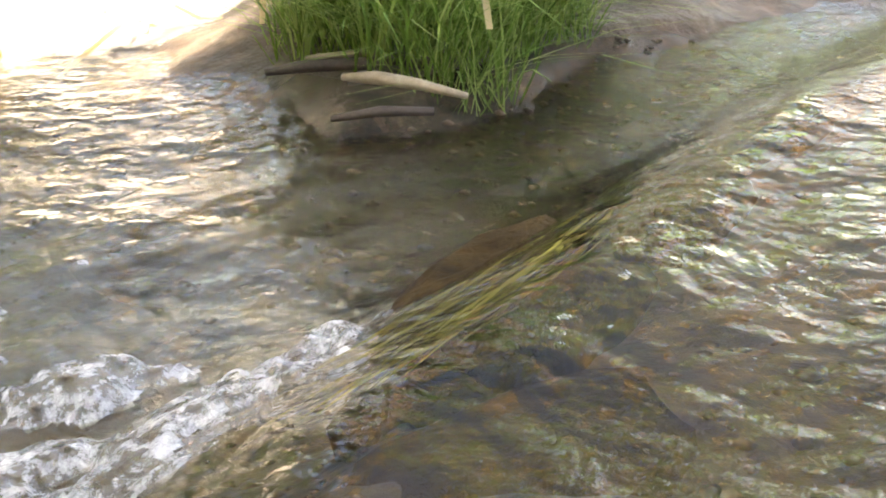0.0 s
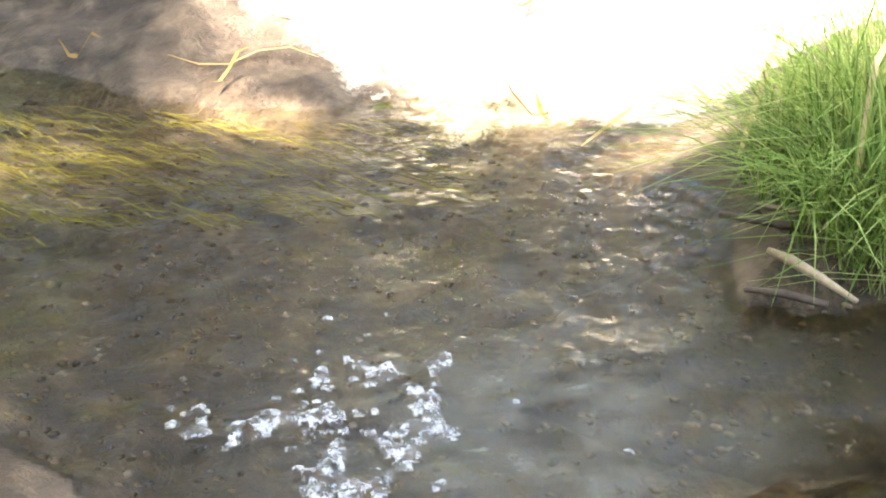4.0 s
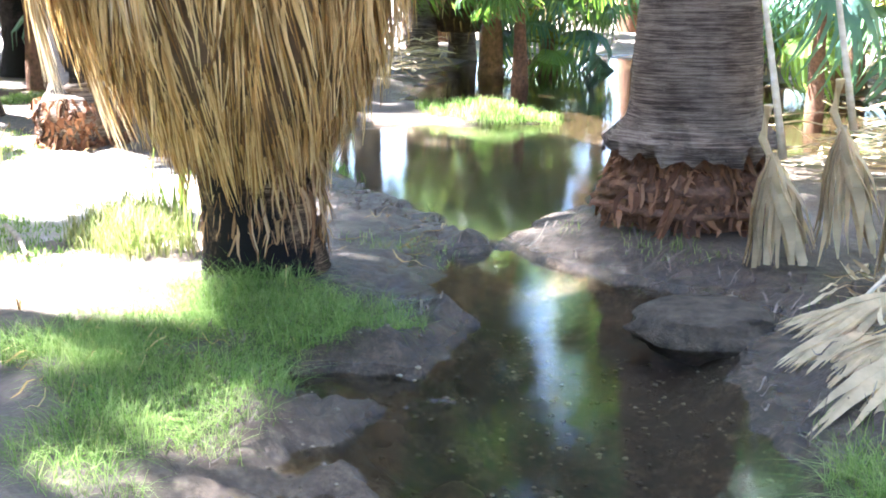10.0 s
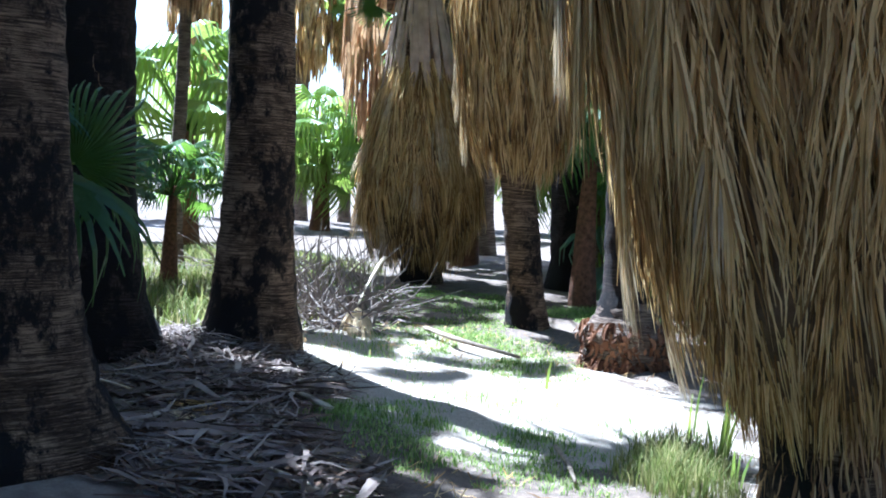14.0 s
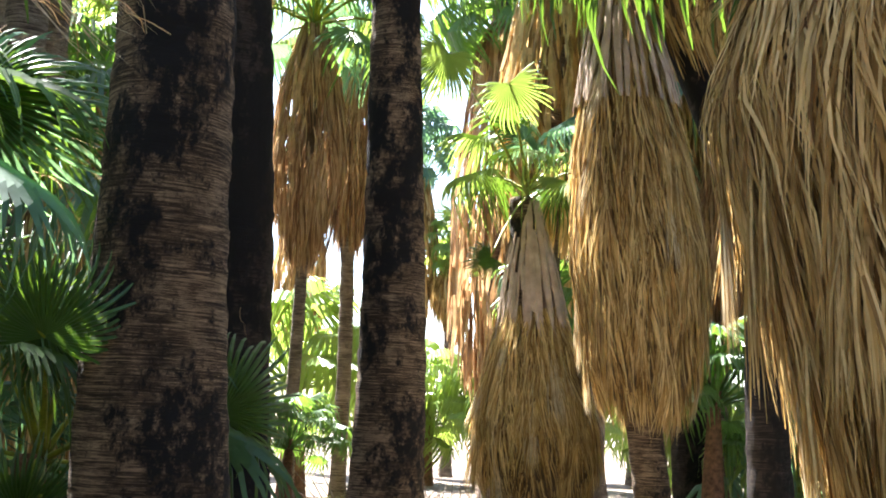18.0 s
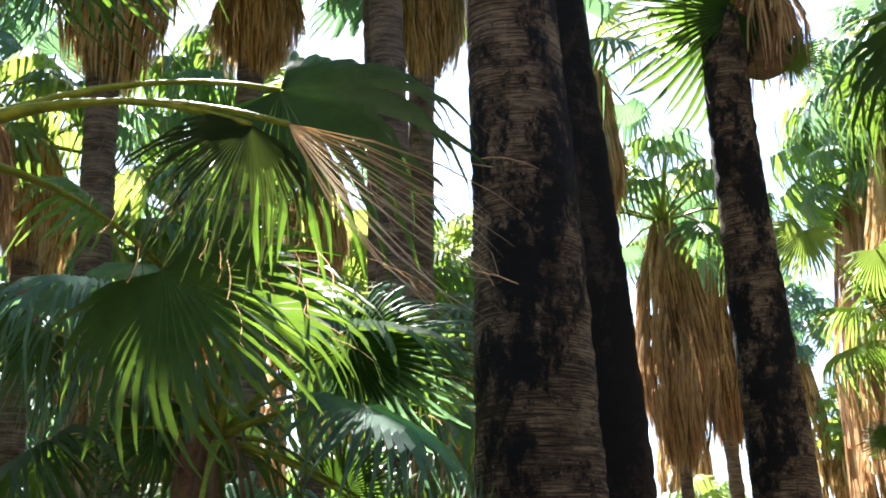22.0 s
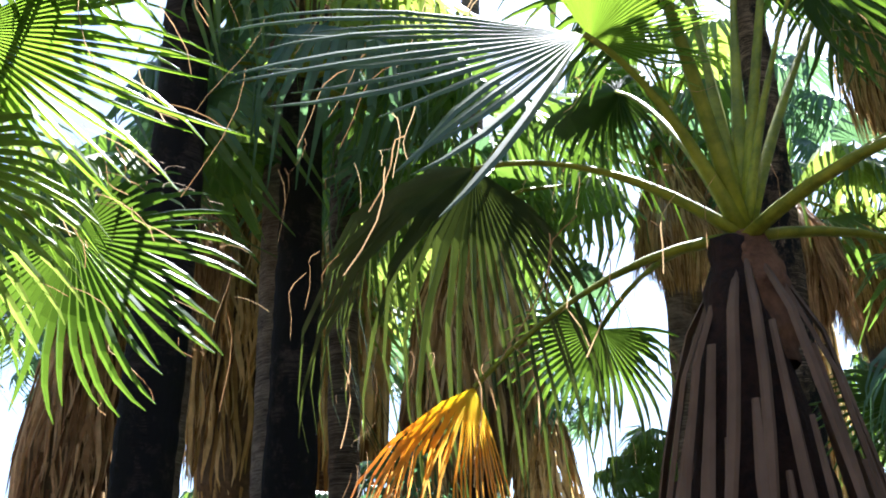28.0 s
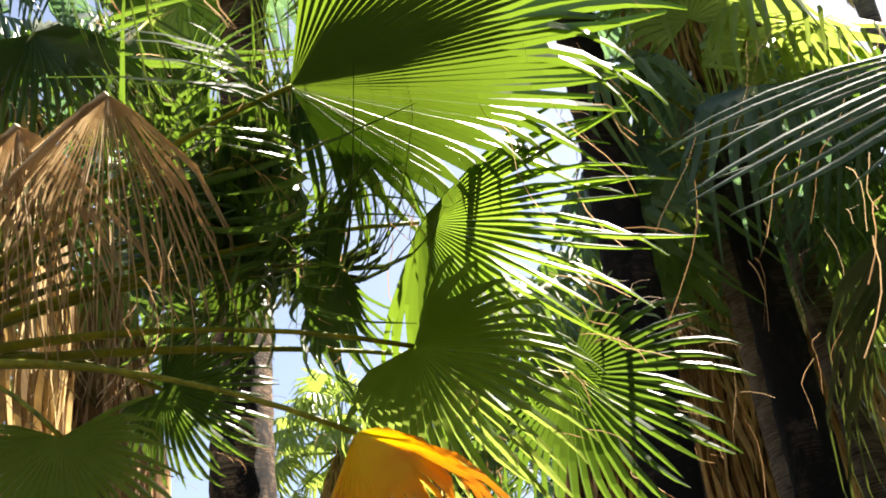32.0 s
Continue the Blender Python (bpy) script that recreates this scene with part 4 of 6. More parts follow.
# ---------------------------------------------------------------- the palms by the stream
FRONDS = [
    ("G", "green", (-3.55, -0.34, 3.21), (-3.32, 0.23, 2.95), (0.85, 0.02, 0.53)),
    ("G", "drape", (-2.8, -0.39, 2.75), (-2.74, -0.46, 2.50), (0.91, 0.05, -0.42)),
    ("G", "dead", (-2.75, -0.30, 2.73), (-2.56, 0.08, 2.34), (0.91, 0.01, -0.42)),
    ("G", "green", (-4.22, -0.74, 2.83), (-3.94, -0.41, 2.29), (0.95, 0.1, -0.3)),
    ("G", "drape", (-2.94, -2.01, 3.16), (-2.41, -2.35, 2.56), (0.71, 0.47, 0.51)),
    ("G", "gold", (-2.86, -1.98, 2.45), (-2.52, -2.16, 2.10), (0.68, 0.45, 0.58)),
    ("G", "green", (-4.09, -2.22, 3.03), (-3.93, -2.3, 2.62), (0.85, 0.42, -0.32)),
    ("G", "gloss", (-2.84, -1.56, 3.40), (-2.02, -1.86, 2.92), (0.31, 0.76, 0.57)),
    ("G", "flat", (-2.86, -1.55, 3.39), (-2.92, -1.4, 3.61), (-0.67, -0.33, 0.81)),
    ("G", "green", (-3.53, -1.51, 3.97), (-3.45, -1.71, 4.69), (0.83, 0.31, 0.46)),
    ("G", "green", (-3.68, -1.37, 4.15), (-3.81, -1.28, 5.11), (0.77, 0.24, -0.59)),
    ("G", "green", (-3.45, -1.09, 3.8), (-3.32, -0.65, 4.1), (0.86, 0.21, 0.47)),
    ("G", "green", (-4.09, -1.08, 4.22), (-4.23, -0.89, 3.78), (0.81, 0.17, -0.56)),
    ("G", "green", (-3.88, -1.96, 3.88), (-3.75, -2.42, 3.76), (0.79, 0.36, 0.5)),
    ("N", "flat", (-2.12, -3.59, 3.87), (-2.46, -3.04, 3.18), (0.4, 0.75, -0.53)),
    ("N", "broad", (-1.42, -3.08, 3.95), (-2.45, -2.50, 4.06), (0.0, 0.1, 1.0)),
    ("N", "yellowgreen", (-1.97, -3.45, 3.27), (-2.31, -3.13, 2.73), (0.41, 0.8, -0.44)),
    ("N", "yellow", (-1.48, -2.91, 2.71), (-1.93, -2.62, 2.44), (0.33, 0.77, 0.55)),
    ("N", "wisp", (-0.83, -3.0, 3.71), (-0.85, -3.0, 2.94), (0.16, 0.77, -0.61)),
    ("N", "wisp", (-0.63, -3.24, 3.72), (-0.72, -3.22, 2.97), (0.09, 0.8, -0.59)),
    ("N", "green", (-1.28, -4.03, 3.29), (-1.61, -3.92, 3.05), (0.24, 0.88, -0.4)),
    ("N", "yellowgreen", (-0.82, -3.31, 2.8), (-0.86, -3.3, 2.52), (0.16, 0.92, -0.37)),
    ("N", "green", (-1.64, -3.59, 4.4), (-2.21, -3.28, 4.19), (0.35, 0.83, 0.43)),
    ("N", "green", (-0.71, -3.73, 4.49), (-1.21, -3.53, 4.29), (0.11, 0.9, 0.42)),
    ("N", "green", (-2.93, -3.92, 3.48), (-3.21, -3.57, 2.92), (0.53, 0.75, -0.4)),
    ("N", "green", (-1.53, -3.63, 4.06), (-1.7, -3.34, 3.48), (-0.17, -0.46, 0.94)),
    ("N", "green", (-1.39, -3.78, 4.21), (-1.19, -3.64, 3.63), (-0.15, -0.46, 0.95)),
    ("N", "green", (-1.84, -3.72, 3.71), (-1.51, -3.64, 3.29), (-0.22, -0.47, 0.9)),
    ("N", "green", (-1.22, -4.15, 3.97), (-1.05, -3.98, 3.44), (-0.12, -0.5, 0.91)),
    ("N", "green", (-1.19, -4.05, 4.96), (-0.88, -3.91, 4.26), (-0.11, -0.44, 1.0)),
    ("N", "green", (-1.47, -3.87, 3.77), (-1.65, -3.59, 3.35), (-0.16, -0.49, 0.91)),
    ("N", "green", (-1.46, -3.87, 3.90), (-1.16, -3.76, 3.38), (-0.58, -0.69, 0.8)),
    ("N", "green", (-1.38, -4.06, 4.5), (-1.13, -3.93, 3.83), (-0.54, -0.67, 0.86)),
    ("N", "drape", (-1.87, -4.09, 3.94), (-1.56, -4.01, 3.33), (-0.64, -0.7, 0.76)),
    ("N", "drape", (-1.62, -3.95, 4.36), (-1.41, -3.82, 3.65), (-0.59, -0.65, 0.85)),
    ("Q", "teal", (-6.32, 0.06, 3.06), (-6.06, 0.58, 2.69), (0.97, -0.06, -0.24)),
    ("Q", "green", (-5.69, 0.38, 1.85), (-5.48, 0.42, 2.27), (0.99, -0.12, -0.05)),
    ("Q", "green", (-6.26, 0.39, 1.98), (-6.07, 0.32, 2.46), (0.99, -0.11, -0.08)),
    ("Q", "teal", (-5.82, -0.91, 3.24), (-5.55, -0.3, 2.74), (0.8, 0.09, 0.6)),
    ("Q", "green", (-5.71, -1.51, 3.01), (-5.46, -1.69, 2.64), (0.94, 0.22, -0.25)),
    ("Q", "green", (-6.15, -0.0, 3.03), (-6.0, 0.53, 2.91), (0.97, -0.04, -0.24)),
    ("Q", "green", (-5.91, -0.93, 2.57), (-5.69, -1.12, 2.33), (0.98, 0.12, -0.17)),
    ("Q", "green", (-6.47, -0.06, 2.32), (-6.44, 0.36, 2.52), (0.99, -0.03, -0.12)),
    ("R", "green", (-7.1, 1.58, 1.55), (-7.04, 1.82, 2.16), (0.96, -0.26, -0.01)),
    ("R", "green", (-6.8, 0.52, 1.98), (-6.58, 0.66, 1.56), (0.99, -0.12, -0.07)),
    ("R", "green", (-6.81, 0.47, 0.96), (-6.69, 0.63, 1.38), (0.99, -0.11, 0.08)),
    ("R", "green", (-7.11, 0.49, 3.14), (-6.88, 0.72, 2.75), (0.97, -0.11, -0.23)),
    ("H", "green", (-4.91, 2.93, 4.46), (-5.01, 2.4, 3.66), (0.7, -0.49, 0.52)),
    ("H", "green", (-4.96, 3.03, 4.3), (-4.94, 2.89, 3.7), (0.73, -0.53, -0.43)),
    ("H", "green", (-3.96, 3.15, 3.9), (-4.17, 2.92, 3.2), (0.61, -0.58, 0.54)),
    ("D", "yellowgreen", (-11.11, 4.91, 5.51), (-11.22, 4.67, 4.93), (0.86, -0.41, -0.31)),
    ("D", "yellowgreen", (-11.68, 5.99, 5.51), (-11.58, 6.17, 4.96), (0.84, -0.46, -0.29)),
    ("D", "green", (-12.69, 6.36, 3.62), (-12.84, 6.06, 3.4), (0.87, -0.47, -0.15)),
    ("C", "green", (-9.01, 3.47, 6.77), (-9.15, 2.52, 6.13), (0.81, -0.34, -0.48)),
    ("C", "green", (-8.81, 3.44, 6.7), (-8.88, 3.01, 6.23), (0.8, -0.35, -0.48)),
    ("C", "yellowgreen", (-8.9, 3.95, 6.33), (-8.74, 4.27, 6.2), (0.81, -0.39, -0.44)),
    ("P", "teal", (-2.99, 6.34, 2.18), (-3.23, 5.99, 1.39), (0.43, -0.9, -0.1)),
    ("P", "green", (-3.81, 6.46, 2.13), (-4.02, 6.21, 1.58), (0.51, -0.85, -0.08)),
    ("P", "green", (-3.22, 6.45, 1.81), (-2.94, 6.36, 1.27), (0.46, -0.89, -0.04)),
    ("P", "green", (-0.94, 7.07, 1.22), (-1.09, 7.04, 0.9), (0.17, -0.98, 0.03)),
    ("P", "green", (-4.48, 7.79, 1.46), (-4.25, 7.92, 1.08), (0.52, -0.86, -0.0)),
    ("P", "green", (-3.88, 8.12, 1.51), (-3.75, 8.18, 1.05), (0.45, -0.89, -0.01)),
]


def leaves_of(key, palm, base):
    """The leaves of one palm from the table above: palm, kind, hub, tip, upper side."""
    for i, (who, kind, hub, tip, up) in enumerate(FRONDS):
        if who == key:
            frond(palm, kind, base, hub, tip, up, 0.10, i, label={"wisp": "dried brown leaf of drooping strands", "yellow": "yellowed drooping fan leaf", "gold": "yellowed drooping fan leaf", "dead": "dried brown fan leaf", "gloss": "fan leaf shining in the sun"}.get(kind, ""), who_dry=key != "G")


def foot(x, y):
    return float(land(np.array([x]), np.array([y]))[0])


def palm_at(x, y, label, group="palms of the grove"):
    return thing("fan_palm", (x, y, foot(x, y)), label, "palm tree", group)


# squat palm whose straw skirt reaches down beside the stream
H = palm_at(-3.45, 4.0, "fan palm with wide straw skirt almost to the ground")
H_LEAN = (-0.055, -0.095)
part("trunk", trunk_mesh(4.4, [(0, 0.31), (0.15, 0.27), (0.6, 0.25), (4.4, 0.2)], H_LEAN, seed=1, material=BARK_BURNT), H, "dark scorched trunk foot")
dress(H, [(0.36, 0.30), (0.6, 0.5), (0.95, 0.74), (1.5, 0.88), (2.1, 0.98), (2.75, 1.08), (3.3, 0.85), (3.8, 0.48), (4.2, 0.16)], 9500, H_LEAN, 1, fans=46, wide=(0.007, 0.021), length=(0.5, 1.25))
part("loose_fibre", skirt_mesh([(0.05, 0.27), (0.2, 0.29), (0.6, 0.27)], 420, seed=3, material=STRAW_RED, length=(0.1, 0.35), wide=(0.008, 0.02), thick=0.03), H)
leaves_of("H", H, (-3.65, 3.6, 4.25))
crown(H, (-3.62, 3.65, 4.3), 10, 1.0, 0.9, 1, ("green", "green", "teal"), low=35)

# trunk with a cut ring of old leaf bases
J = palm_at(-2.19, 6.03, "thick palm trunk above a ragged collar of old bark")
part("trunk", trunk_mesh(9.0, [(0, 0.36), (0.3, 0.36), (0.40, 0.42), (0.52, 0.36), (1.2, 0.31), (9, 0.25)], (0.01, 0.02), 32, seed=2, material=BARK, rough=0.006), J)
part("collar", skirt_mesh([(0.0, 0.52), (0.12, 0.48), (0.24, 0.42), (0.36, 0.40)], 420, seed=6, material=ROOT, length=(0.08, 0.22), wide=(0.02, 0.05), thick=0.06), J, "rotten red-brown collar of old bark", kind="stuff")
part("collar_core", trunk_mesh(0.34, [(0, 0.49), (0.1, 0.46), (0.22, 0.39), (0.34, 0.36)], sides=44, step=0.025, seed=9, material=FIBRE, rough=0.085), J)


def collar_rim(radius, z, seed):
    """The jagged lip where the bark was cut through."""
    rng = random.Random(seed)
    vs, fs, n = [], [], 60
    for i in range(n):
        w = 2 * math.pi * i / n
        drop = rng.uniform(0.0, 0.09)
        for r, h in ((radius - 0.10, z + 0.10), (radius + rng.uniform(0, 0.05), z - drop * 0.3), (radius + rng.uniform(0.01, 0.06), z - 0.03 - drop)):
            vs.append((r * math.cos(w), r * math.sin(w), h))
    for i in range(n):
        j = (i + 1) % n
        for k in (0, 1):
            fs.append((3 * i + k, 3 * j + k, 3 * j + k + 1, 3 * i + k + 1))
    return mesh("rim", vs, fs, BARK)


part("rim", collar_rim(0.455, 0.40, 4), J, "jagged cut bark edge")
for x, y, z, dz, size in ((-1.55, 5.45, 0.60, 1.9, 0.62), (-1.05, 5.85, 0.58, 2.0, 0.58), (-1.3, 5.7, 0.72, 1.9, 0.6)):
    fan = part("dead_frond", HANGING_BROAD, J, "bleached dead leaf hanging on its stalk", Matrix.Translation(Vector((x, y, z)) - J.matrix_basis.translation) @ Matrix.Rotation(2.0 * dz + 0.6, 4, "Z") @ Matrix.Rotation(0.2, 4, "Y") @ Matrix.Diagonal((size * 2.7, size * 3.6, size * 1.1, 1)))
    st = stalk_mesh(Vector((x + 0.05, y + 0.02, z - 0.02)) - J.matrix_basis.translation, Vector((x - 0.42 + 0.3 * (dz - 1.9), y + 0.3, z + dz)) - J.matrix_basis.translation, 0.03, 0.014, STALK_DRY)
    st.transform(fan.matrix_basis.inverted())
    part("stalk", st, fan)
crown(J, (-1.95, 6.2, 9.2), 26, 1.3, 1.1, 2)

# scorched trunk on the salt-white bank
K0 = palm_at(0.15, 4.8, "dark ringed palm trunk on a crusted white bank")
part("trunk", trunk_mesh(8.5, [(0, 0.44), (0.25, 0.34), (1.0, 0.29), (8.5, 0.23)], (0.01, 0.0), seed=3, material=BARK_BURNT), K0)
part("root_fibre", skirt_mesh([(0.0, 0.66), (0.08, 0.52), (0.16, 0.42), (0.25, 0.36)], 1900, seed=8, material=ROOT, length=(0.06, 0.2), wide=(0.006, 0.018), thick=0.05), K0, "rusty brown mat of root fibre", kind="stuff")
crown(K0, (0.2, 4.8, 8.7), 24, 1.3, 1.1, 3)

# the three tall trunks on the litter, and a pair behind them
A = palm_at(-5.92, 1.0, "stout palm trunk with scorched bark beside leaf litter")
part("trunk", trunk_mesh(10.6, [(0, 0.62), (0.3, 0.46), (0.74, 0.385), (2.5, 0.31), (3.3, 0.29), (4.5, 0.255), (10.6, 0.22)], (0.0, -0.03), 36, 0.05, seed=4, material=BARK_BURNT), A)
# unseen crown, thickened and placed so its shade falls on the stream
crown(A, (-5.9, 0.66, 10.7), 64, 1.7, 1.15, 4, low=-50)
B = palm_at(-8.95, 2.2, "slim blackened palm trunk")
part("trunk", trunk_mesh(14, [(0, 0.55), (0.4, 0.40), (1.2, 0.31), (4, 0.27), (14, 0.2)], (0.0, -0.035), seed=5, material=BARK_BLACK), B)
crown(B, (-9.0, 1.9, 14.0), 40, 1.6, 1.15, 5)
C = palm_at(-8.95, 3.47, "dark palm trunk with a swollen foot")
part("trunk", trunk_mesh(6.6, [(0, 0.44), (0.3, 0.36), (0.9, 0.30), (2.5, 0.255), (4.5, 0.21), (6.6, 0.185)], (0.0, 0.0), seed=6, material=BARK_BURNT), C)
leaves_of("C", C, (-9.0, 3.45, 6.7))
crown(C, (-9.0, 3.45, 6.75), 8, 1.0, 0.9, 6, low=35)
dress(C, [(6.0, 0.35), (6.5, 0.42), (7.0, 0.2)], 300, (-0.02, 0.05), 7, red=True)

# palm in a full skirt at the end of the glade
D = palm_at(-14.3, 8.1, "young fan palm in a long straw skirt")
part("trunk", trunk_mesh(4.7, [(0, 0.32), (0.5, 0.26), (4.7, 0.17)], (-0.02, -0.05), seed=7, material=BARK_BURNT), D)
dress(D, [(0.2, 0.55), (0.8, 0.92), (1.5, 0.88), (2.4, 0.66), (3.1, 0.45)], 5200, (-0.02, -0.05), 8, fans=40, length=(0.5, 1.0), wide=(0.010, 0.026))
boots(D, [(2.7, 0.50), (3.8, 0.32), (4.7, 0.12)], 64, (-0.02, -0.05), 3, wide=0.075, material=BOOT_PALE)
leaves_of("D", D, (-14.4, 7.85, 4.85))
crown(D, (-14.4, 7.85, 4.9), 13, 1.1, 0.85, 7, ("green", "teal", "yellowgreen"), low=5, open_=False)

# tall palm with a hanging skirt, and its dark neighbour
E = palm_at(-10.05, 7.0, "tall palm with a golden hanging skirt")
part("trunk", trunk_mesh(6.4, [(0, 0.25), (0.4, 0.19), (6.4, 0.17)], (-0.04, -0.07), seed=8, material=BARK_BURNT), E)
dress(E, [(1.55, 0.35), (2.1, 0.62), (3.2, 0.72), (4.3, 0.62), (5.4, 0.42), (6.3, 0.15)], 5200, (-0.04, -0.07), 9, fans=50, wide=(0.010, 0.026))
boots(E, [(4.9, 0.53), (5.8, 0.35), (6.5, 0.12)], 40, (-0.04, -0.07), 4, wide=0.065, material=BOOT_PALE)
crown(E, (-10.35, 6.5, 6.5), 15, 1.2, 1.0, 8, ("green", "green", "yellowgreen"), low=18, open_=False)
E2 = palm_at(-13.3, 10.0, "dark bare palm trunk behind the glade")
part("trunk", trunk_mesh(9, [(0, 0.38), (0.4, 0.28), (9, 0.22)], seed=9, material=BARK_BLACK), E2)
dress(E2, [(5, 0.4), (6, 0.75), (7.5, 0.6), (8.8, 0.25)], 1200, (0, 0), 10, wide=(0.03, 0.06))
crown(E2, (-13.3, 10, 9.0), 20, 1.3, 1.1, 9, far=True, open_=False)
F = palm_at(-7.6, 6.3, "pale palm trunk on an exposed root cone")
# trunk in black bark for its shade, foot in paler bark for the sun
part("trunk", trunk_mesh(7.5, [(0.30, 0.30), (0.42, 0.24), (0.7, 0.18), (7.5, 0.15)], (-0.01, 0.0), seed=10, material=BARK_BLACK), F)
part("root_flare", trunk_mesh(0.5, [(0.26, 0.34), (0.34, 0.31), (0.42, 0.24), (0.5, 0.2)], sides=30, step=0.03, seed=21, material=BARK, rough=0.03), F, "flared foot coloured paler than the shaded trunk")
part("root_cone", skirt_mesh([(-0.05, 0.42), (0.1, 0.36), (0.22, 0.41), (0.34, 0.38)], 700, seed=22, material=ROOT, length=(0.05, 0.16), wide=(0.015, 0.05), thick=0.12), F, "crumbling brown root cone", kind="stuff")
part("root_core", trunk_mesh(0.3, [(0, 0.36), (0.1, 0.30), (0.3, 0.34)], sides=30, step=0.05, seed=11, material=FIBRE, rough=0.05), F)
dress(F, [(4.6, 0.4), (5.4, 0.8), (6.5, 0.6), (7.4, 0.2)], 1200, (-0.01, 0), 12, wide=(0.02, 0.05))
crown(F, (-7.65, 6.3, 7.7), 22, 1.2, 1.1, 10, open_=True)

# young palm with a cone of leaf bases, close to the path
G = palm_at(-3.3, -1.35, "young fan palm with strap-like purple-brown leaf bases")
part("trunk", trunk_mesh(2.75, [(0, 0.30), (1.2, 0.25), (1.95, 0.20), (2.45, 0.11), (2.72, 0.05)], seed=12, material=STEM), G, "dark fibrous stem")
boots(G, [(0.2, 0.42), (1.2, 0.38), (2.03, 0.25), (2.47, 0.165), (2.64, 0.11), (2.70, 0.055)], 64, seed=5, wide=0.040, length=(0.4, 1.0), first=0.5, sway=0.16)
part("neck", trunk_mesh(0.16, [(0, 0.09), (0.08, 0.075), (0.16, 0.05)], sides=14, step=0.02, seed=3, material=FIBRE), G, "brown fibrous neck", m=Matrix.Translation((0, 0.02, 2.64)))
leaves_of("G", G, (-3.28, -1.33, 2.86))
crown(G, (-3.28, -1.33, 2.86), 2, 1.9, 0.9, 21, low=55, high=85)

# palm whose leaves hang close overhead
N = palm_at(-0.35, -3.75, "fan palm with low green and dried leaves")
part("trunk", trunk_mesh(3.0, [(0, 0.38), (1.0, 0.30), (2.4, 0.22), (3.0, 0.1)], seed=13, material=BARK_BURNT), N)
boots(N, [(0.8, 0.40), (2.2, 0.30), (3.0, 0.1)], 40, seed=6)
leaves_of("N", N, (-0.35, -3.7, 3.1))

# leafy palms behind the stout trunk
Q = palm_at(-5.85, -0.65, "young fan palm with a crown of low leaves")
part("trunk", trunk_mesh(2.4, [(0, 0.3), (1.5, 0.2), (2.4, 0.08)], seed=14, material=FIBRE), Q)
boots(Q, [(0.3, 0.36), (1.5, 0.28), (2.4, 0.09)], 40, seed=7)
leaves_of("Q", Q, (-5.85, -0.65, 2.5))
crown(Q, (-5.85, -0.65, 2.5), 10, 0.9, 0.75, 12, ("green", "teal"))
R_ = palm_at(-7.2, 0.6, "small fan palm behind a dark trunk")
part("trunk", trunk_mesh(1.2, [(0, 0.2), (1.2, 0.08)], seed=15, material=FIBRE), R_)
leaves_of("R", R_, (-7.2, 0.6, 1.25))
crown(R_, (-7.2, 0.6, 1.25), 9, 0.9, 0.7, 13, ("green", "teal"))
P_ = palm_at(-3.2, 8.6, "leafy young palm at the far water")
part("trunk", trunk_mesh(1.9, [(0, 0.26), (1.9, 0.1)], seed=16, material=FIBRE), P_)
leaves_of("P", P_, (-3.2, 8.6, 2.0))
crown(P_, (-3.2, 8.6, 2.0), 10, 1.0, 0.8, 14, ("green", "teal"), open_=False)

# dark and brown trunks beyond the low leaves
for x, y, r, h, mat, ln, seed, lab in ((-5.5, -6.4, 0.19, 9.5, BARK_BLACK, (0.0, 0.0), 20, "black scorched palm trunk"), (-6.9, -6.4, 0.19, 7.0, BARK_BLACK, (0.0, 0.0), 21, "black scorched palm trunk"),
                                  (-7.6, -7.2, 0.21, 11.0, BARK, (0.0, 0.0), 22, "red-brown palm trunk with loose dead leaves"), (-8.65, -5.85, 0.16, 6.2, BARK_BURNT, (0.0, 0.0), 23, "slender palm with a drooping skirt"),
                                  (-2.95, -7.9, 0.21, 10.0, BARK_BURNT, (0.0, 0.0), 24, "grey-brown palm trunk lit from the side")):
    p = palm_at(x, y, lab)
    part("trunk", trunk_mesh(h, [(0, r * 1.6), (0.5, r * 1.25), (h, r * 0.9)], ln, 24, 0.08, seed, mat), p)
    crown(p, (x, y, h + 0.2), 20, 1.2, 1.05, seed, ("green", "teal", "yellowgreen"), far=True, open_=True) if seed != 23 else crown(p, (x, y, h + 0.2), 9, 1.2, 1.0, seed, far=True, low=10)
    if seed in (22, 23):
        dress(p, [(h - 2.6, 0.35), (h - 2.0, 0.62), (h - 1.0, 0.55), (h, 0.2)], 1100, ln, seed, wide=(0.03, 0.06))

# tall palms added for shade: their unseen crowns close the canopy over pool and litter
for x, y, h, lx, ly, seed in ((-9.8, 9.8, 14.2, -0.113, -0.363, 25), (-11.0, 11.0, 13.0, -0.125, -0.34, 30), (-11.6, 1.95, 10.8, 0.0, 0.0, 26)):
    p = palm_at(x, y, "added tall dark palm trunk with a high shading crown")
    part("trunk", trunk_mesh(h, [(0, 0.3), (0.6, 0.22), (h, 0.16)], (lx, ly), 20, 0.1, seed, BARK_BLACK), p)
    if seed == 25:
        dress(p, [(5.4, 0.3), (6.2, 0.55), (8.5, 0.5), (11.0, 0.25)], 1500, (lx, ly), 25, wide=(0.02, 0.05), length=(0.6, 1.2))
    crown(p, (x + lx * h, y + ly * h, h + 0.2), 52 if lx else 40, 1.6, 1.15, seed, far=True)


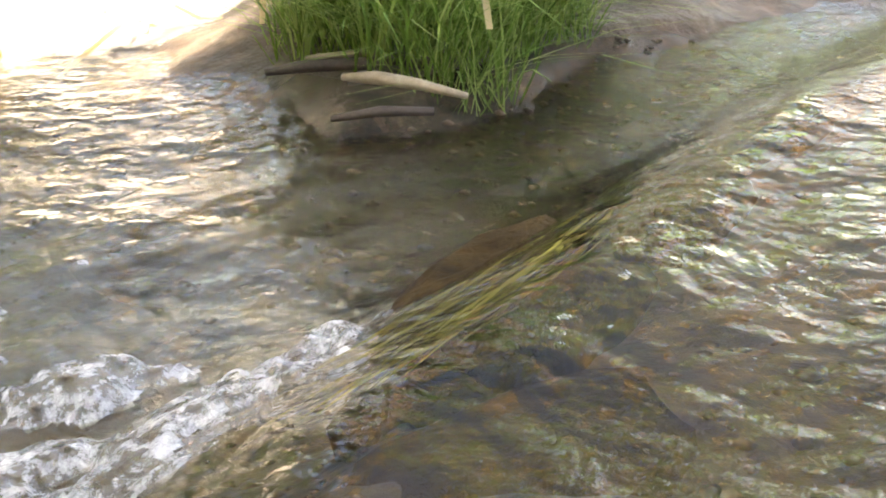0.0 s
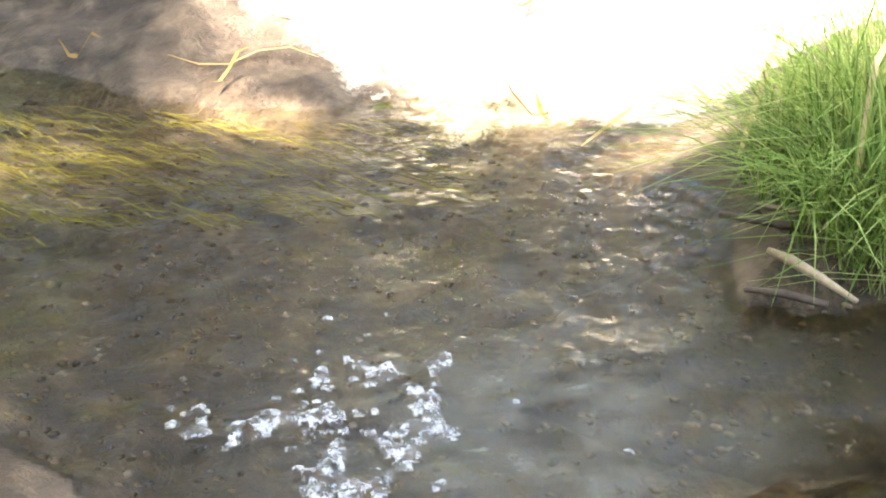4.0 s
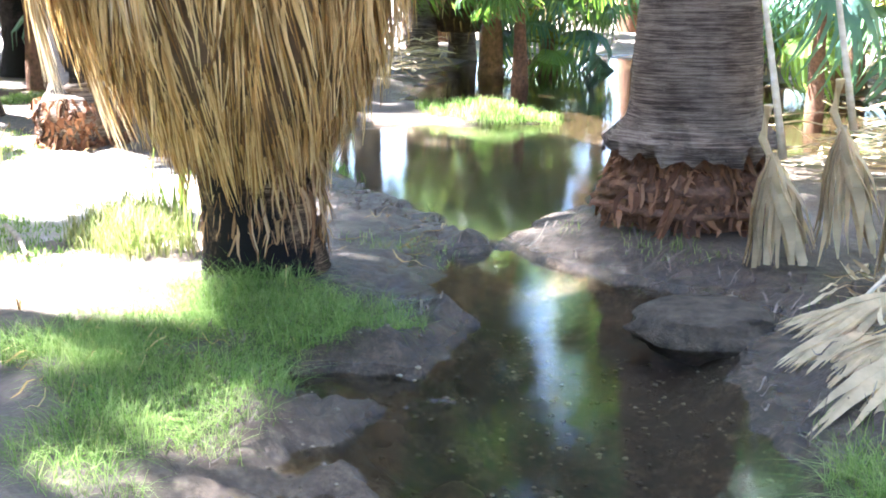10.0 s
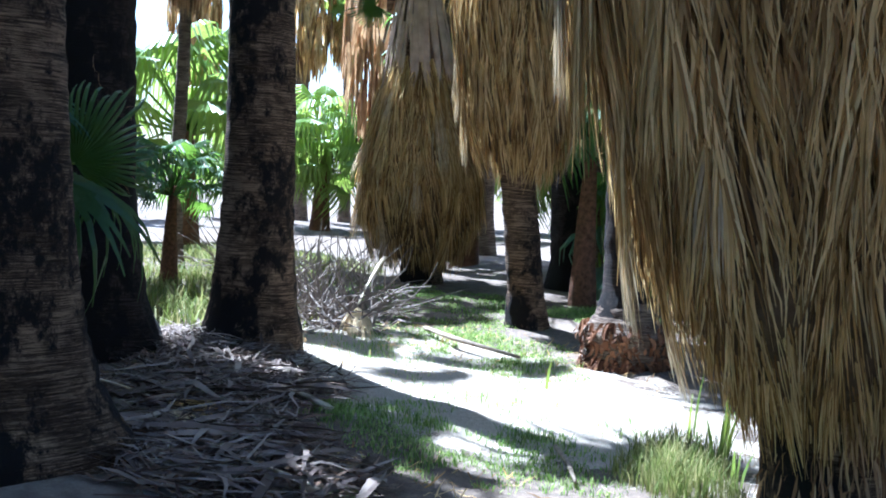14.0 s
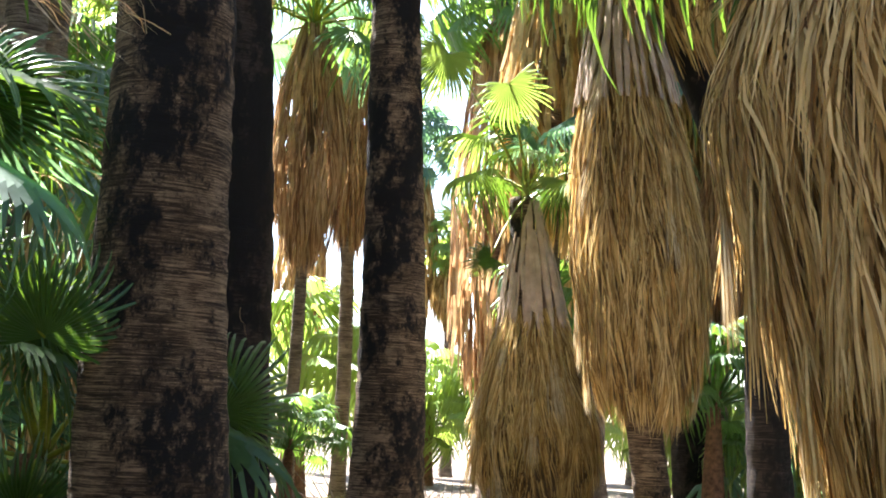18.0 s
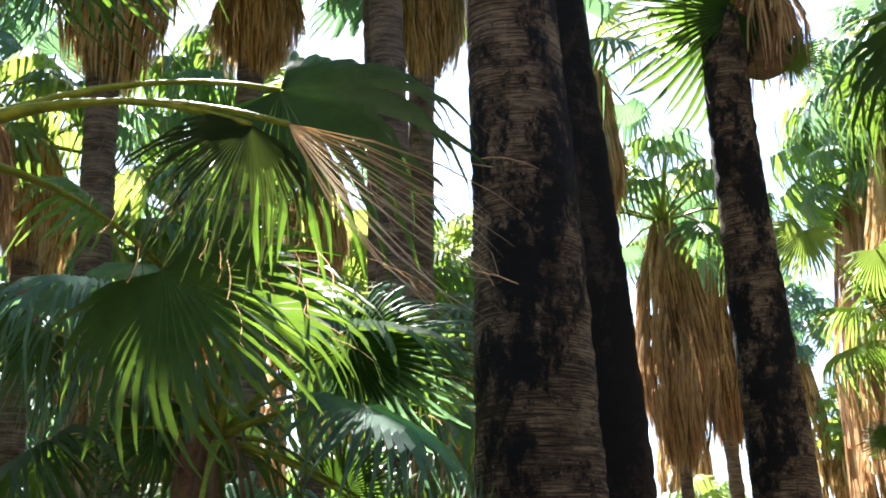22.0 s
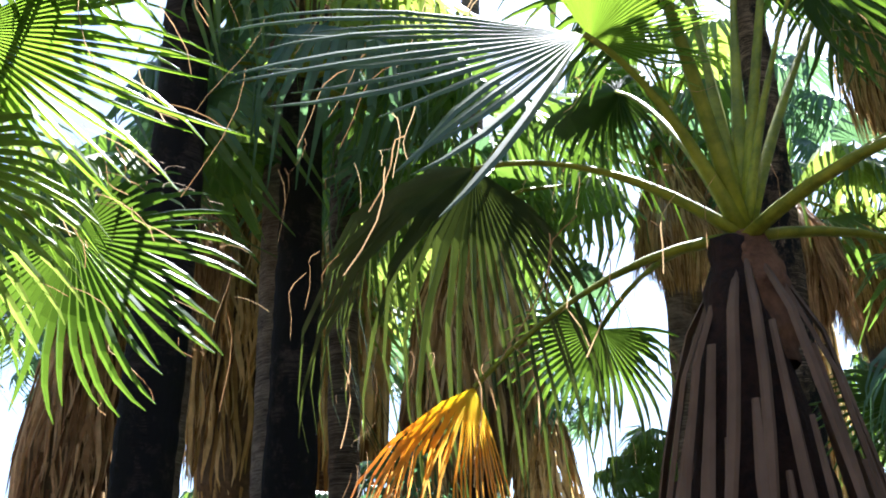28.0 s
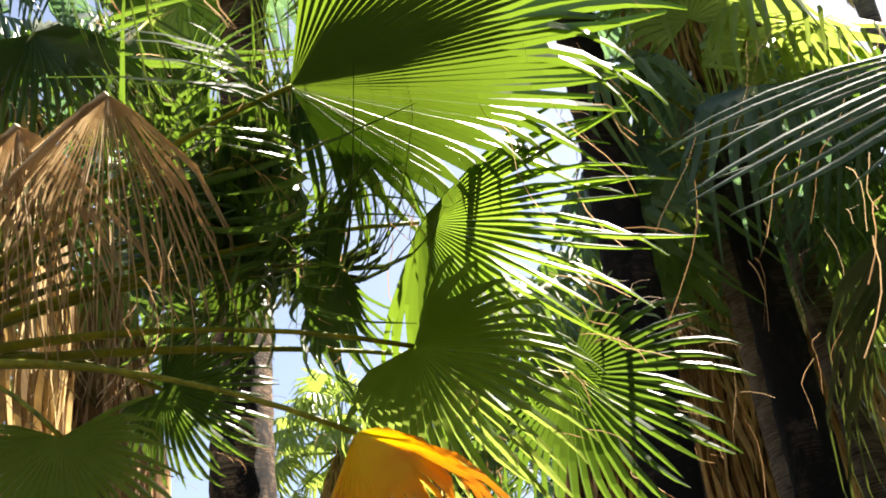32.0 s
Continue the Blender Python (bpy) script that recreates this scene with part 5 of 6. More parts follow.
def hanger(x, y, lo, hi, radius, seed, red=False, stem=0.17, lean=(0.0, 0.0), leaves=20):
    """A tall palm whose skirt hangs high under the crown."""
    p = palm_at(x, y, "tall palm with a reddish hanging skirt" if red else "tall palm with a golden hanging skirt")
    part("trunk", trunk_mesh(hi, [(0, stem * 1.5), (0.6, stem * 1.1), (hi, stem * 0.9)], lean, 16, 0.12, seed, BARK), p)
    dress(p, [(lo, radius * 0.28), (lo + 0.14 * (hi - lo), radius * 0.72), (lo + 0.38 * (hi - lo), radius), (lo + 0.75 * (hi - lo), radius * 0.75), (hi, 0.2)], 2000, lean, seed, fans=14, red=red, inset=0.34, wide=(0.014, 0.038), length=(0.5, 1.1))
    crown(p, (x + lean[0] * hi, y + lean[1] * hi, hi + 0.1), int(leaves * 1.3), 1.2, 0.78, seed, ("green", "teal", "yellowgreen"), far=True, low=-10, open_=False)
    return p


for x, y, lo, hi, r, seed, red, stem, leaves in ((-11.17, -2.23, 6.78, 9.85, 0.65, 80, False, 0.17, 22),
                                          (-12.33, -0.82, 7.62, 9.22, 0.54, 81, False, 0.17, 14),
                                          (-13.24, 1.20, 8.09, 10.18, 0.57, 82, False, 0.17, 22),
                                          (-12.37, -5.25, 6.51, 8.91, 0.42, 83, True, 0.17, 16),
                                          (-10.43, -6.95, 5.45, 6.90, 0.45, 84, False, 0.17, 16),
                                          (-13.96, -3.57, 5.81, 7.41, 0.43, 85, False, 0.17, 14),
                                          (-16.6, 5.25, 3.69, 7.5, 0.62, 86, True, 0.09, 18),
                                          (-18.98, 6.93, 4.38, 7.98, 0.57, 87, True, 0.12, 16),
                                          (-11.41, -4.96, 6.14, 7.60, 0.47, 89, False, 0.15, 5), (-14.95, -3.73, 6.00, 7.40, 0.50, 90, False, 0.15, 4),
                                          (-14.33, -0.13, 5.60, 7.10, 0.42, 92, True, 0.15, 9),
                                          (-9.25, -1.60, 2.60, 3.90, 0.40, 93, False, 0.14, 3), (-12.34, -3.96, 5.60, 7.20, 0.62, 94, True, 0.15, 3), (-8.21, -9.29, 6.00, 7.40, 0.40, 95, True, 0.15, 6), (-8.30, -7.05, 8.09, 10.94, 0.38, 98, False, 0.14, 8), (-12.01, -7.93, 11.87, 14.19, 0.58, 99, False, 0.14, 14), (-14.22, 3.64, 6.53, 8.72, 0.33, 96, False, 0.14, 6), (-15.0, 12.6, 2.6, 7.0, 0.65, 101, True, 0.14, 16), (-10.4, 0.85, 0.5, 3.3, 0.5, 104, False, 0.15, 9),
                                          (-13.0, 10.15, 2.3, 5.6, 0.6, 105, True, 0.14, 16)):
    hanger(x, y, lo, hi, r, seed, red, stem, leaves=leaves)
p = palm_at(-8.94, -2.98, "dark palm trunk behind the young palm")
part("trunk", trunk_mesh(9.6, [(0, 0.22), (0.5, 0.16), (9.6, 0.13)], (0, 0), 18, 0.1, 27, BARK_BURNT), p)
crown(p, (-8.94, -2.98, 9.8), 34, 1.5, 1.1, 27, far=True)
for x, y, h, r, seed, leaves in ((-12.23, 0.56, 9.0, 0.14, 28, 8), (-10.29, 0.56, 12.2, 0.16, 29, 34)):
    p = palm_at(x, y, "slim red-brown palm trunk among leaves")
    part("trunk", trunk_mesh(h, [(0, r * 1.5), (0.5, r * 1.1), (h, r)], (0, 0), 16, 0.12, seed, BARK), p)
    crown(p, (x, y, h + 0.2), leaves, 1.2 if leaves < 9 else 1.6, 1.0, seed, ("green", "teal"), far=True, low=10 if leaves < 9 else -35)
# ---------------------------------------------------------------- the grove behind
def skirted_far(height, lo, radius, seed, red):
    p = thing("fan_palm", (0, 0, 0), "tall fan palm with a long dry skirt", "palm tree", "palms of the grove")
    part("trunk", trunk_mesh(height, [(0, 0.26), (0.6, 0.2), (height, 0.17)], (0, 0), 14, 0.2, seed, BARK), p)
    dress(p, [(lo, radius * 0.45), (lo + 0.5, radius * 0.95), ((lo + height) / 2, radius), (height - 0.7, radius * 0.6), (height, 0.16)], 1500, (0, 0), seed, red=red, wide=(0.03, 0.07), length=(0.6, 1.3))
    crown(p, (0, 0, height + 0.1), 26, 1.25, 1.1, seed, ("green", "teal", "yellowgreen"), far=True, open_=False)
    return p


def bush_palm(seed, height):
    p = thing("young_palm", (0, 0, 0), "bushy young fan palm with bright low leaves", "palm tree", "young palms of the grove")
    part("trunk", trunk_mesh(height, [(0, 0.22), (height, 0.1)], (0, 0), 10, 0.2, seed, FIBRE), p)
    crown(p, (0, 0, height), 22, 0.95, 0.62, seed, ("yellowgreen", "green", "teal"), far=True, low=-10, open_=False)
    return p


def far_crown(seed, count, size, material, low=-35, joined=None):
    """A whole distant crown as one mesh."""
    rng = random.Random(seed)
    src = joined
    v0 = np.array([v.co[:] for v in src.vertices])
    f0 = [tuple(p.vertices) for p in src.polygons]
    pieces = []
    for i in range(count):
        w = i * 2.39996 + rng.uniform(-0.2, 0.2)
        e = math.radians(low + (80 - low) * ((i + 0.5) / count) ** 0.8 + rng.uniform(-8, 8))
        out = Vector((math.cos(w) * math.cos(e), math.sin(w) * math.cos(e), math.sin(e)))
        r, z = 1.2 * rng.uniform(0.8, 1.15), size * rng.uniform(0.8, 1.15)
        m = Matrix.Translation(out * r) @ turn(out - Vector((0, 0, 0.75)), out + Vector((0, 0, 0.6))) @ Matrix.Scale(z, 4)
        q = np.array(m)
        pieces.append((v0 @ q[:3, :3].T + q[:3, 3], f0))
        pieces.append(tube([(0, 0, 0), tuple(out * r * 0.6 + Vector((0, 0, 0.06))), tuple(out * r)], [0.03, 0.02, 0.014], 3))
    return mesh("crown", *join(*pieces), material)


def distant_palm(height, lo, radius, seed, red, kind):
    p = thing("fan_palm", (0, 0, 0), "distant fan palm with a dry hanging skirt", "palm tree", "palms of the grove")
    part("trunk", trunk_mesh(height, [(0, 0.28), (0.6, 0.22), (height, 0.18)], (0, 0), 10, 0.3, seed, BARK), p)
    table = [(lo, radius * 0.45), (lo + 0.5, radius * 0.95), ((lo + height) / 2, radius), (height - 0.7, radius * 0.6), (height, 0.16)]
    part("thatch", skirt_mesh(table, 900, (0, 0), seed, STRAW_RED if red else STRAW, length=(0.7, 1.4), wide=(0.05, 0.1)), p, kind="stuff")
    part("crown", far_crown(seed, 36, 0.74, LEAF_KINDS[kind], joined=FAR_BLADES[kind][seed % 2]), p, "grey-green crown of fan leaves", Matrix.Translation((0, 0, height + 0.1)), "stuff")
    return p


def distant_bush(seed, height, kind):
    p = thing("young_palm", (0, 0, 0), "bushy sunlit young fan palm", "palm tree", "young palms of the grove")
    part("crown", far_crown(seed, 30, 0.62, LEAF_KINDS[kind], -5, FAR_BLADES[kind][seed % 2]), p, "", Matrix.Translation((0, 0, height)), "stuff")
    part("trunk", trunk_mesh(height, [(0, 0.22), (height, 0.1)], (0, 0), 8, 0.3, seed, FIBRE), p)
    return p


TALL = [skirted_far(7.2, 3.6, 0.55, 31, True), skirted_far(9.5, 4.2, 0.85, 32, False), skirted_far(8.2, 2.0, 0.8, 33, True), skirted_far(6.2, 0.3, 0.95, 34, False)]
BUSH = [bush_palm(41, 0.7), bush_palm(42, 1.7)]
rng = random.Random(77)


def scatter(models, places):
    """Sets the models out: x, y, which, size."""
    used = set()
    for x, y, k, s in places:
        if k in used and math.hypot(x, y) > 16 and shades_clearing((x, y, 9 * s), 2.5):
            continue
        m = Matrix.Translation((x, y, foot(x, y) - 0.03)) @ Matrix.Rotation(rng.uniform(0, 6.28), 4, "Z")
        ob = models[k]
        if k in used:
            ob = copy_thing(models[k], m)
        else:
            models[k].matrix_basis = m
            used.add(k)
        ob.scale = (s, s, s * rng.uniform(0.94, 1.06))


scatter(TALL, [(-17.5, -2.5, 0, 1.0), (-9.6, -9.6, 1, 0.9), (-9.5, -12.5, 2, 1.0), (-14.0, -10.0, 2, 1.0), (-7.2, 16.5, 2, 1.0), (3.4, 9.2, 0, 1.0), (-10.6, 16.6, 3, 1.0), (-5.4, 16.8, 3, 1.0), (-2.4, 14.2, 3, 0.9)])
FAR = [distant_palm(7.4, 3.4, 0.6, 51, True, "green"), distant_palm(9.6, 4.0, 0.85, 52, False, "teal"), distant_palm(8.3, 1.6, 0.85, 53, True, "green"), distant_palm(8.8, 5.5, 0.7, 54, False, "yellowgreen")]
spots = [(-1.5, -11.5, 1, 1.0), (-16.5, 9.5, 1, 1.1), (-20, 2.5, 1, 1.2), (-18, -1.5, 2, 1.2), (-17, -6, 1, 1.2), (-21, 11, 2, 1.2), (-16, 14, 1, 1.1), (-11, 16, 0, 1.1), (-4.5, 17.5, 1, 1.1), (-9.5, 12.5, 0, 0.9), (-0.5, 14.0, 2, 1.0), (2.8, 12, 1, 1.0),
         (-13.6, -6.3, 0, 0.6), (-15.0, 1.9, 0, 0.75), (-17.2, 2.7, 3, 0.8), (-19.0, 1.2, 0, 0.9), (-16.4, 0.8, 3, 0.7),
         # unseen palms added to the east, only to darken the stream's reflections
         (8.5, 10.0, 1, 1.0), (11.5, 6.0, 0, 1.0), (9.0, 13.5, 2, 1.1), (13.5, 10.0, 1, 1.1), (12.0, 2.0, 2, 1.0), (14.5, 14.5, 0, 1.2), (9.0, 3.0, 1, 0.9), (11.5, -3.5, 0, 1.1), (16.0, 5.5, 2, 1.2),
         (1.8, -8.5, 1, 1.0), (-3.0, -13.0, 0, 1.2), (-9.0, -15.5, 2, 0.9), (-12.5, -11, 1, 1.1), (-1, 20, 1, 1.2), (5, 16, 0, 1.2)]
for i in range(60):
    w, r = math.radians(i * 6 + rng.uniform(-2.5, 2.5)), rng.uniform(22, 38)
    x, y = r * math.cos(w), r * math.sin(w)
    if (x < 4 or r > 31) and not 58 < math.degrees(math.atan2(-x, y)) < 68:
        spots.append((x, y, i * 7 % 4, rng.uniform(0.9, 1.3)))
spots += [(36 * -math.sin(radians(w)), 36 * math.cos(radians(w)), k, z) for w, k, z in ((59.5, 1, 0.9), (62.0, 0, 1.0), (64.3, 3, 0.85), (66.5, 1, 1.05))]
scatter(FAR, spots)
scatter(BUSH, [(x, y, k, rng.uniform(0.85, 1.3)) for x, y, k in ((-12.0, 10.6, 0), (-11.5, 1.0, 1), (-8.0, -2.6, 0), (-10.5, -0.8, 1), (-12.5, -4.6, 1), (-8.4, 0.6, 0), (-4.6, -8.6, 1), (-1.4, -7.4, 1), (-8.4, 15.6, 0),
                                                                    (-3.6, 14.4, 0), (-1.8, 12.8, 1), (1.2, 8.6, 1), (2.4, 6.4, 0))])
LOW = [distant_bush(61, 0.9, "yellowgreen"), distant_bush(62, 2.2, "green"), distant_bush(63, 1.5, "yellowgreen"), distant_bush(64, 3.0, "teal")]
spots = [(-11.4, 8.75, 1, 0.85), (-17.6, 3.2, 0, 0.9), (-14.2, 4.4, 1, 0.55), (-13.4, 3.5, 3, 0.4), (-21.9, 7.1, 2, 1.5), (-7.6, 13.4, 1, 0.6), (-9.9, 12.6, 3, 0.5), (-5.6, 13.2, 1, 0.5), (-11.8, 12.6, 1, 0.7), (-3.4, 12.4, 3, 0.5), (-0.6, 11.6, 1, 0.7),
         # the bush at (9.2, 7.4) is unseen, added for the stream's reflections
         (9.2, 7.4, 1, 1.2), (-17.0, 10.5, 1, 1.2), (-10.2, -7.6, 3, 1.0), (-5.2, 15.2, 0, 1.0), (-8.8, 14.6, 2, 1.0), (-11.5, 14, 1, 1.1), (-21.5, 5, 0, 1.4), (-19, 0.6, 1, 1.2), (-16, -3.6, 3, 1.1), (-22, -1.0, 2, 1.3), (-15.5, 12.4, 0, 1.2), (-3.4, -9.6, 3, 1.0), (-13.0, -6.6, 1, 1.2)]
for i in range(60):
    w, r = math.radians(i * 6 + rng.uniform(-2.5, 2.5)), rng.uniform(20, 34)
    x, y = r * math.cos(w), r * math.sin(w)
    if (x < 4 or r > 29) and not 58 < math.degrees(math.atan2(-x, y)) < 72:
        spots.append((x, y, i * 5 % 4, rng.uniform(1.0, 1.9)))
spots += [(30 * -math.sin(radians(w)), 30 * math.cos(radians(w)), k, z) for w, k, z in ((59.0, 2, 1.2), (62.5, 0, 1.5), (65.5, 2, 1.3), (68.0, 0, 1.4))]
scatter(LOW, spots)


# ---------------------------------------------------------------- grass
def grass_mesh(spots, count, tall, wide, seed, material, lean=0.5):
    """Blades over round spots (x, y, rx, ry); tall: least and most height."""
    g = np.random.RandomState(seed)
    area = np.array([a[2] * a[3] for a in spots])
    pick = g.choice(len(spots), count, p=area / area.sum())
    sp = np.array(spots)[pick]
    w, q = g.uniform(0, 2 * math.pi, count), g.rand(count) ** 0.62
    x, y = sp[:, 0] + sp[:, 2] * q * np.cos(w), sp[:, 1] + sp[:, 3] * q * np.sin(w)
    ok = (shore_distance(x, y) > -0.03) & (value_noise(x * 3.2, y * 3.2, 12) > -0.45 + 0.5 * (q - 0.5))
    x, y, q = x[ok], y[ok], q[ok]
    n = len(x)
    h = g.uniform(*tall, n) * (1.1 - 0.5 * q)
    z = land(x, y) - 0.01
    a, b = g.uniform(0, 2 * math.pi, n), g.uniform(0.15, 1.0, n) * lean
    k = np.array([0, 0.4, 0.75, 1.0])[None]
    out = h[:, None] * b[:, None] * k ** 2
    pts = np.stack([x[:, None] + out * np.cos(a)[:, None], y[:, None] + out * np.sin(a)[:, None], z[:, None] + h[:, None] * (k - 0.35 * b[:, None] * k ** 2)], -1)
    side = np.stack([-np.sin(a), np.cos(a), 0 * a], -1)
    v, f = ribbons(pts, g.uniform(*wide, n)[:, None] * np.array([0.8, 1, 0.7, 0.1])[None], side)
    return mesh("grass", v.tolist(), f, material)


def grass(label, *how, name="grass"):
    return tagged(new(name, grass_mesh(*how)), label, "grass", kind="stuff")


grass("fine green grass on the bank of the pool", [(-3.05, 3.25, 0.75, 0.5), (-2.75, 2.75, 0.6, 0.5), (-3.25, 3.65, 0.5, 0.3), (-2.65, 3.55, 0.35, 0.4), (-2.45, 2.2, 0.45, 0.35), (-3.2, 2.55, 0.5, 0.35)], 17000, (0.06, 0.21), (0.0014, 0.003), 1, GRASS, 2.1)
grass("sunlit long grass and sedge beside the skirted palm", [(-4.5, 4.05, 0.4, 0.25), (-4.85, 4.45, 0.35, 0.25), (-4.2, 3.95, 0.3, 0.2)], 2600, (0.12, 0.32), (0.003, 0.006), 2, GRASS_DRY, 0.7)
grass("short worn turf across the glade", [(-6.1, 3.5, 1.0, 0.45), (-5.4, 3.1, 0.8, 0.35), (-6.6, 3.15, 0.7, 0.3), (-4.9, 3.6, 0.5, 0.3), (-9.5, 5.8, 1.6, 0.8), (-12.3, 6.8, 2.4, 1.5), (-5.6, 4.0, 0.6, 0.3), (-10.5, 8.2, 1.5, 0.8), (-8.2, 5.5, 1.0, 0.5)], 34000, (0.03, 0.09), (0.004, 0.009), 3, GRASS, 0.8)
grass("bright grass at the edge of the far water", [(-6.0, 10.1, 0.9, 0.45), (-5.2, 9.9, 0.6, 0.3), (-5.9, 7.6, 0.5, 0.4), (-5.1, 6.9, 0.5, 0.3)], 7000, (0.06, 0.2), (0.005, 0.010), 4, GRASS, 0.6)
grass("thin sunlit grass over pale dust", [(-6.6, 4.3, 1.4, 0.5), (-7.8, 5.2, 1.2, 0.5), (-5.3, 4.7, 0.7, 0.4), (-9.0, 4.6, 1.0, 0.5)], 2600, (0.03, 0.10), (0.004, 0.008), 11, GRASS, 0.9)
grass("dull undergrowth and dry grass beyond the trunks", [(-12.0, 4.0, 1.8, 1.3), (-14.5, 5.2, 2.0, 1.5), (-17.5, 6.5, 3.0, 2.2), (-10.8, 3.4, 1.0, 0.6)], 11000, (0.08, 0.38), (0.008, 0.018), 10, GRASS_DRY, 0.9)
for gx, gy, gn in ((-0.42, 3.14, 700), (-0.22, 3.04, 900), (0.0, 2.98, 800), (-0.55, 3.32, 300)):
    grass("tuft of soft green grass on the wet bank", [(gx, gy, 0.09, 0.07)], int(gn * 0.8), (0.08, 0.21), (0.0014, 0.003), int(gn + gx * 10), GRASS, 1.9, name="grass_tuft")
for gx, gy, gn in ((0.26, 2.56, 260), (0.38, 2.36, 320), (0.12, 2.72, 160), (0.62, 2.9, 160), (0.3, 2.75, 120)):
    grass("yellowing grass tuft on the bank", [(gx, gy, 0.11, 0.08)], gn, (0.05, 0.14), (0.002, 0.004), int(gn + gx * 10), GRASS_DRY, 1.1, name="grass_tuft")
grass("long green grass overhanging the stream", [(1.22, 1.68, 0.15, 0.16), (1.36, 1.68, 0.13, 0.12), (1.13, 1.53, 0.08, 0.09)], 3400, (0.12, 0.34), (0.0012, 0.0032), 8, GRASS, 1.7)
grass("thin grass on damp shaded soil", [(-3.2, 2.1, 0.6, 0.4), (-0.2, 2.95, 0.3, 0.2), (-2.5, 5.6, 0.3, 0.15), (-2.0, 5.4, 0.35, 0.15), (-0.9, 4.9, 0.3, 0.3), (-4.6, 2.2, 0.5, 0.3), (-2.3, 3.3, 0.25, 0.5), (-2.45, 4.6, 0.3, 0.4), (-3.3, 4.9, 0.4, 0.3), (0.25, 3.2, 0.5, 0.4), (-0.5, 3.7, 0.3, 0.4)], 3200, (0.03, 0.10), (0.002, 0.004), 9, GRASS, 0.9)


def reed(x, y, count, tall, seed):
    g = random.Random(seed)
    t = thing("reed_clump", (x, y, foot(x, y)), "upright bright green reed blades in the sun", "reed", "reeds of the glade")
    for _ in range(count):
        w, h, b = g.uniform(0, 6.28), g.uniform(0.6, 1) * tall, g.uniform(0.05, 0.3)
        k = np.linspace(0, 1, 6)[None]
        p = np.stack([0.04 * math.cos(w) + h * b * math.cos(w) * k ** 2, 0.04 * math.sin(w) + h * b * math.sin(w) * k ** 2, h * k - 0.02], -1)
        side = np.array([[-math.sin(w + 0.6), math.cos(w + 0.6), 0]])
        v, f = ribbons(p, 0.024 * np.array([[0.6, 1, 1, 0.8, 0.5, 0.05]]), side)
        part("reed_blade", mesh("reed_blade", v.tolist(), f, LIME), t)


for i, (x, y, n, h) in enumerate(((-5.35, 4.95, 2, 0.45), (-4.95, 4.85, 4, 0.5), (-4.62, 4.5, 4, 0.4), (-7.1, 5.1, 1, 0.3), (-4.3, 4.3, 3, 0.3))):
    reed(x, y, n, h, 70 + i)


# ---------------------------------------------------------------- litter and stones
def lump(rx, ry, rz, seed, material, rough=0.16, rings=12, sides=18, flat=0.0):
    """A worn stone; flat: how much its top is cut level."""
    g = random.Random(seed)
    ox = g.uniform(0, 50)
    vs, fs = [], []
    for i in range(rings + 1):
        a = math.pi * i / rings
        for j in range(sides):
            b = 2 * math.pi * j / sides
            d = Vector((math.sin(a) * math.cos(b), math.sin(a) * math.sin(b), math.cos(a)))
            k = 1 + rough * noise.noise(d * 1.6 + Vector((ox, 0, 0))) + rough * 0.5 * noise.noise(d * 4 + Vector((ox, 0, 0)))
            z = d.z * k
            if flat and z > 1 - flat:
                z = 1 - flat + (z - 1 + flat) * 0.12
            vs.append((d.x * k * rx, d.y * k * ry, z * rz))
    for i in range(rings):
        for j in range(sides):
            fs.append((i * sides + j, (i + 1) * sides + j, (i + 1) * sides + (j + 1) % sides, i * sides + (j + 1) % sides))
    return mesh("stone", vs, fs, material, True)


def stone(x, y, z, size, seed, material, label, name="stone", turn_=0.0, flat=0.0, rough=0.16):
    ob = new(name, lump(*size, seed, material, rough, flat=flat))
    ob.matrix_basis = pose(x, y, z, 0, 0, turn_)
    return tagged(ob, label, "stone", "stones in the stream" if "stream" in label or "pool" in label else "")


stone(-1.50, 4.56, -0.01, (0.31, 0.27, 0.14), 3, STONE, "flat-topped brown stone at the edge of the pool", "boulder", 20, 0.5, rough=0.34)
stone(-1.77, 2.55, -0.105, (0.11, 0.09, 0.06), 4, STONE, "pale stone just under the pool's surface", turn_=30)
stone(-2.05, 2.97, -0.095, (0.14, 0.10, 0.06), 5, STONE, "brown stone just under the pool's surface", turn_=70)
stone(-1.55, 2.75, -0.10, (0.09, 0.08, 0.05), 6, STONE, "small stone in the shallow pool")
stone(-1.1, 2.45, -0.115, (0.12, 0.1, 0.05), 14, STONE, "small stone in the shallow pool")
stone(-5.24, 2.72, foot(-5.24, 2.72) + 0.02, (0.10, 0.08, 0.07), 7, STONE, "dark rock on dry soil")
stone(-3.97, 2.56, foot(-3.97, 2.56) + 0.025, (0.035, 0.035, 0.035), 8, FIBRE, "dark round seed husk on sunlit soil", "husk")
stone(0.79, 1.075, -0.062, (0.155, 0.062, 0.072), 9, ROCK_WET, "brown weedy rock in the fast stream", "rock", 22, rough=0.4)
stone(1.0, 1.13, -0.045, (0.10, 0.06, 0.05), 10, ROCK_WET, "dark wet rock in the fast stream", "rock", 25)
stone(0.66, 0.95, -0.055, (0.16, 0.08, 0.05), 11, ROCK_WET, "brown wet rock in the fast stream", "rock", 5)
stone(0.42, 1.06, -0.075, (0.07, 0.05, 0.045), 12, ROCK_WET, "dark wet rock under the stream's foam", "rock")


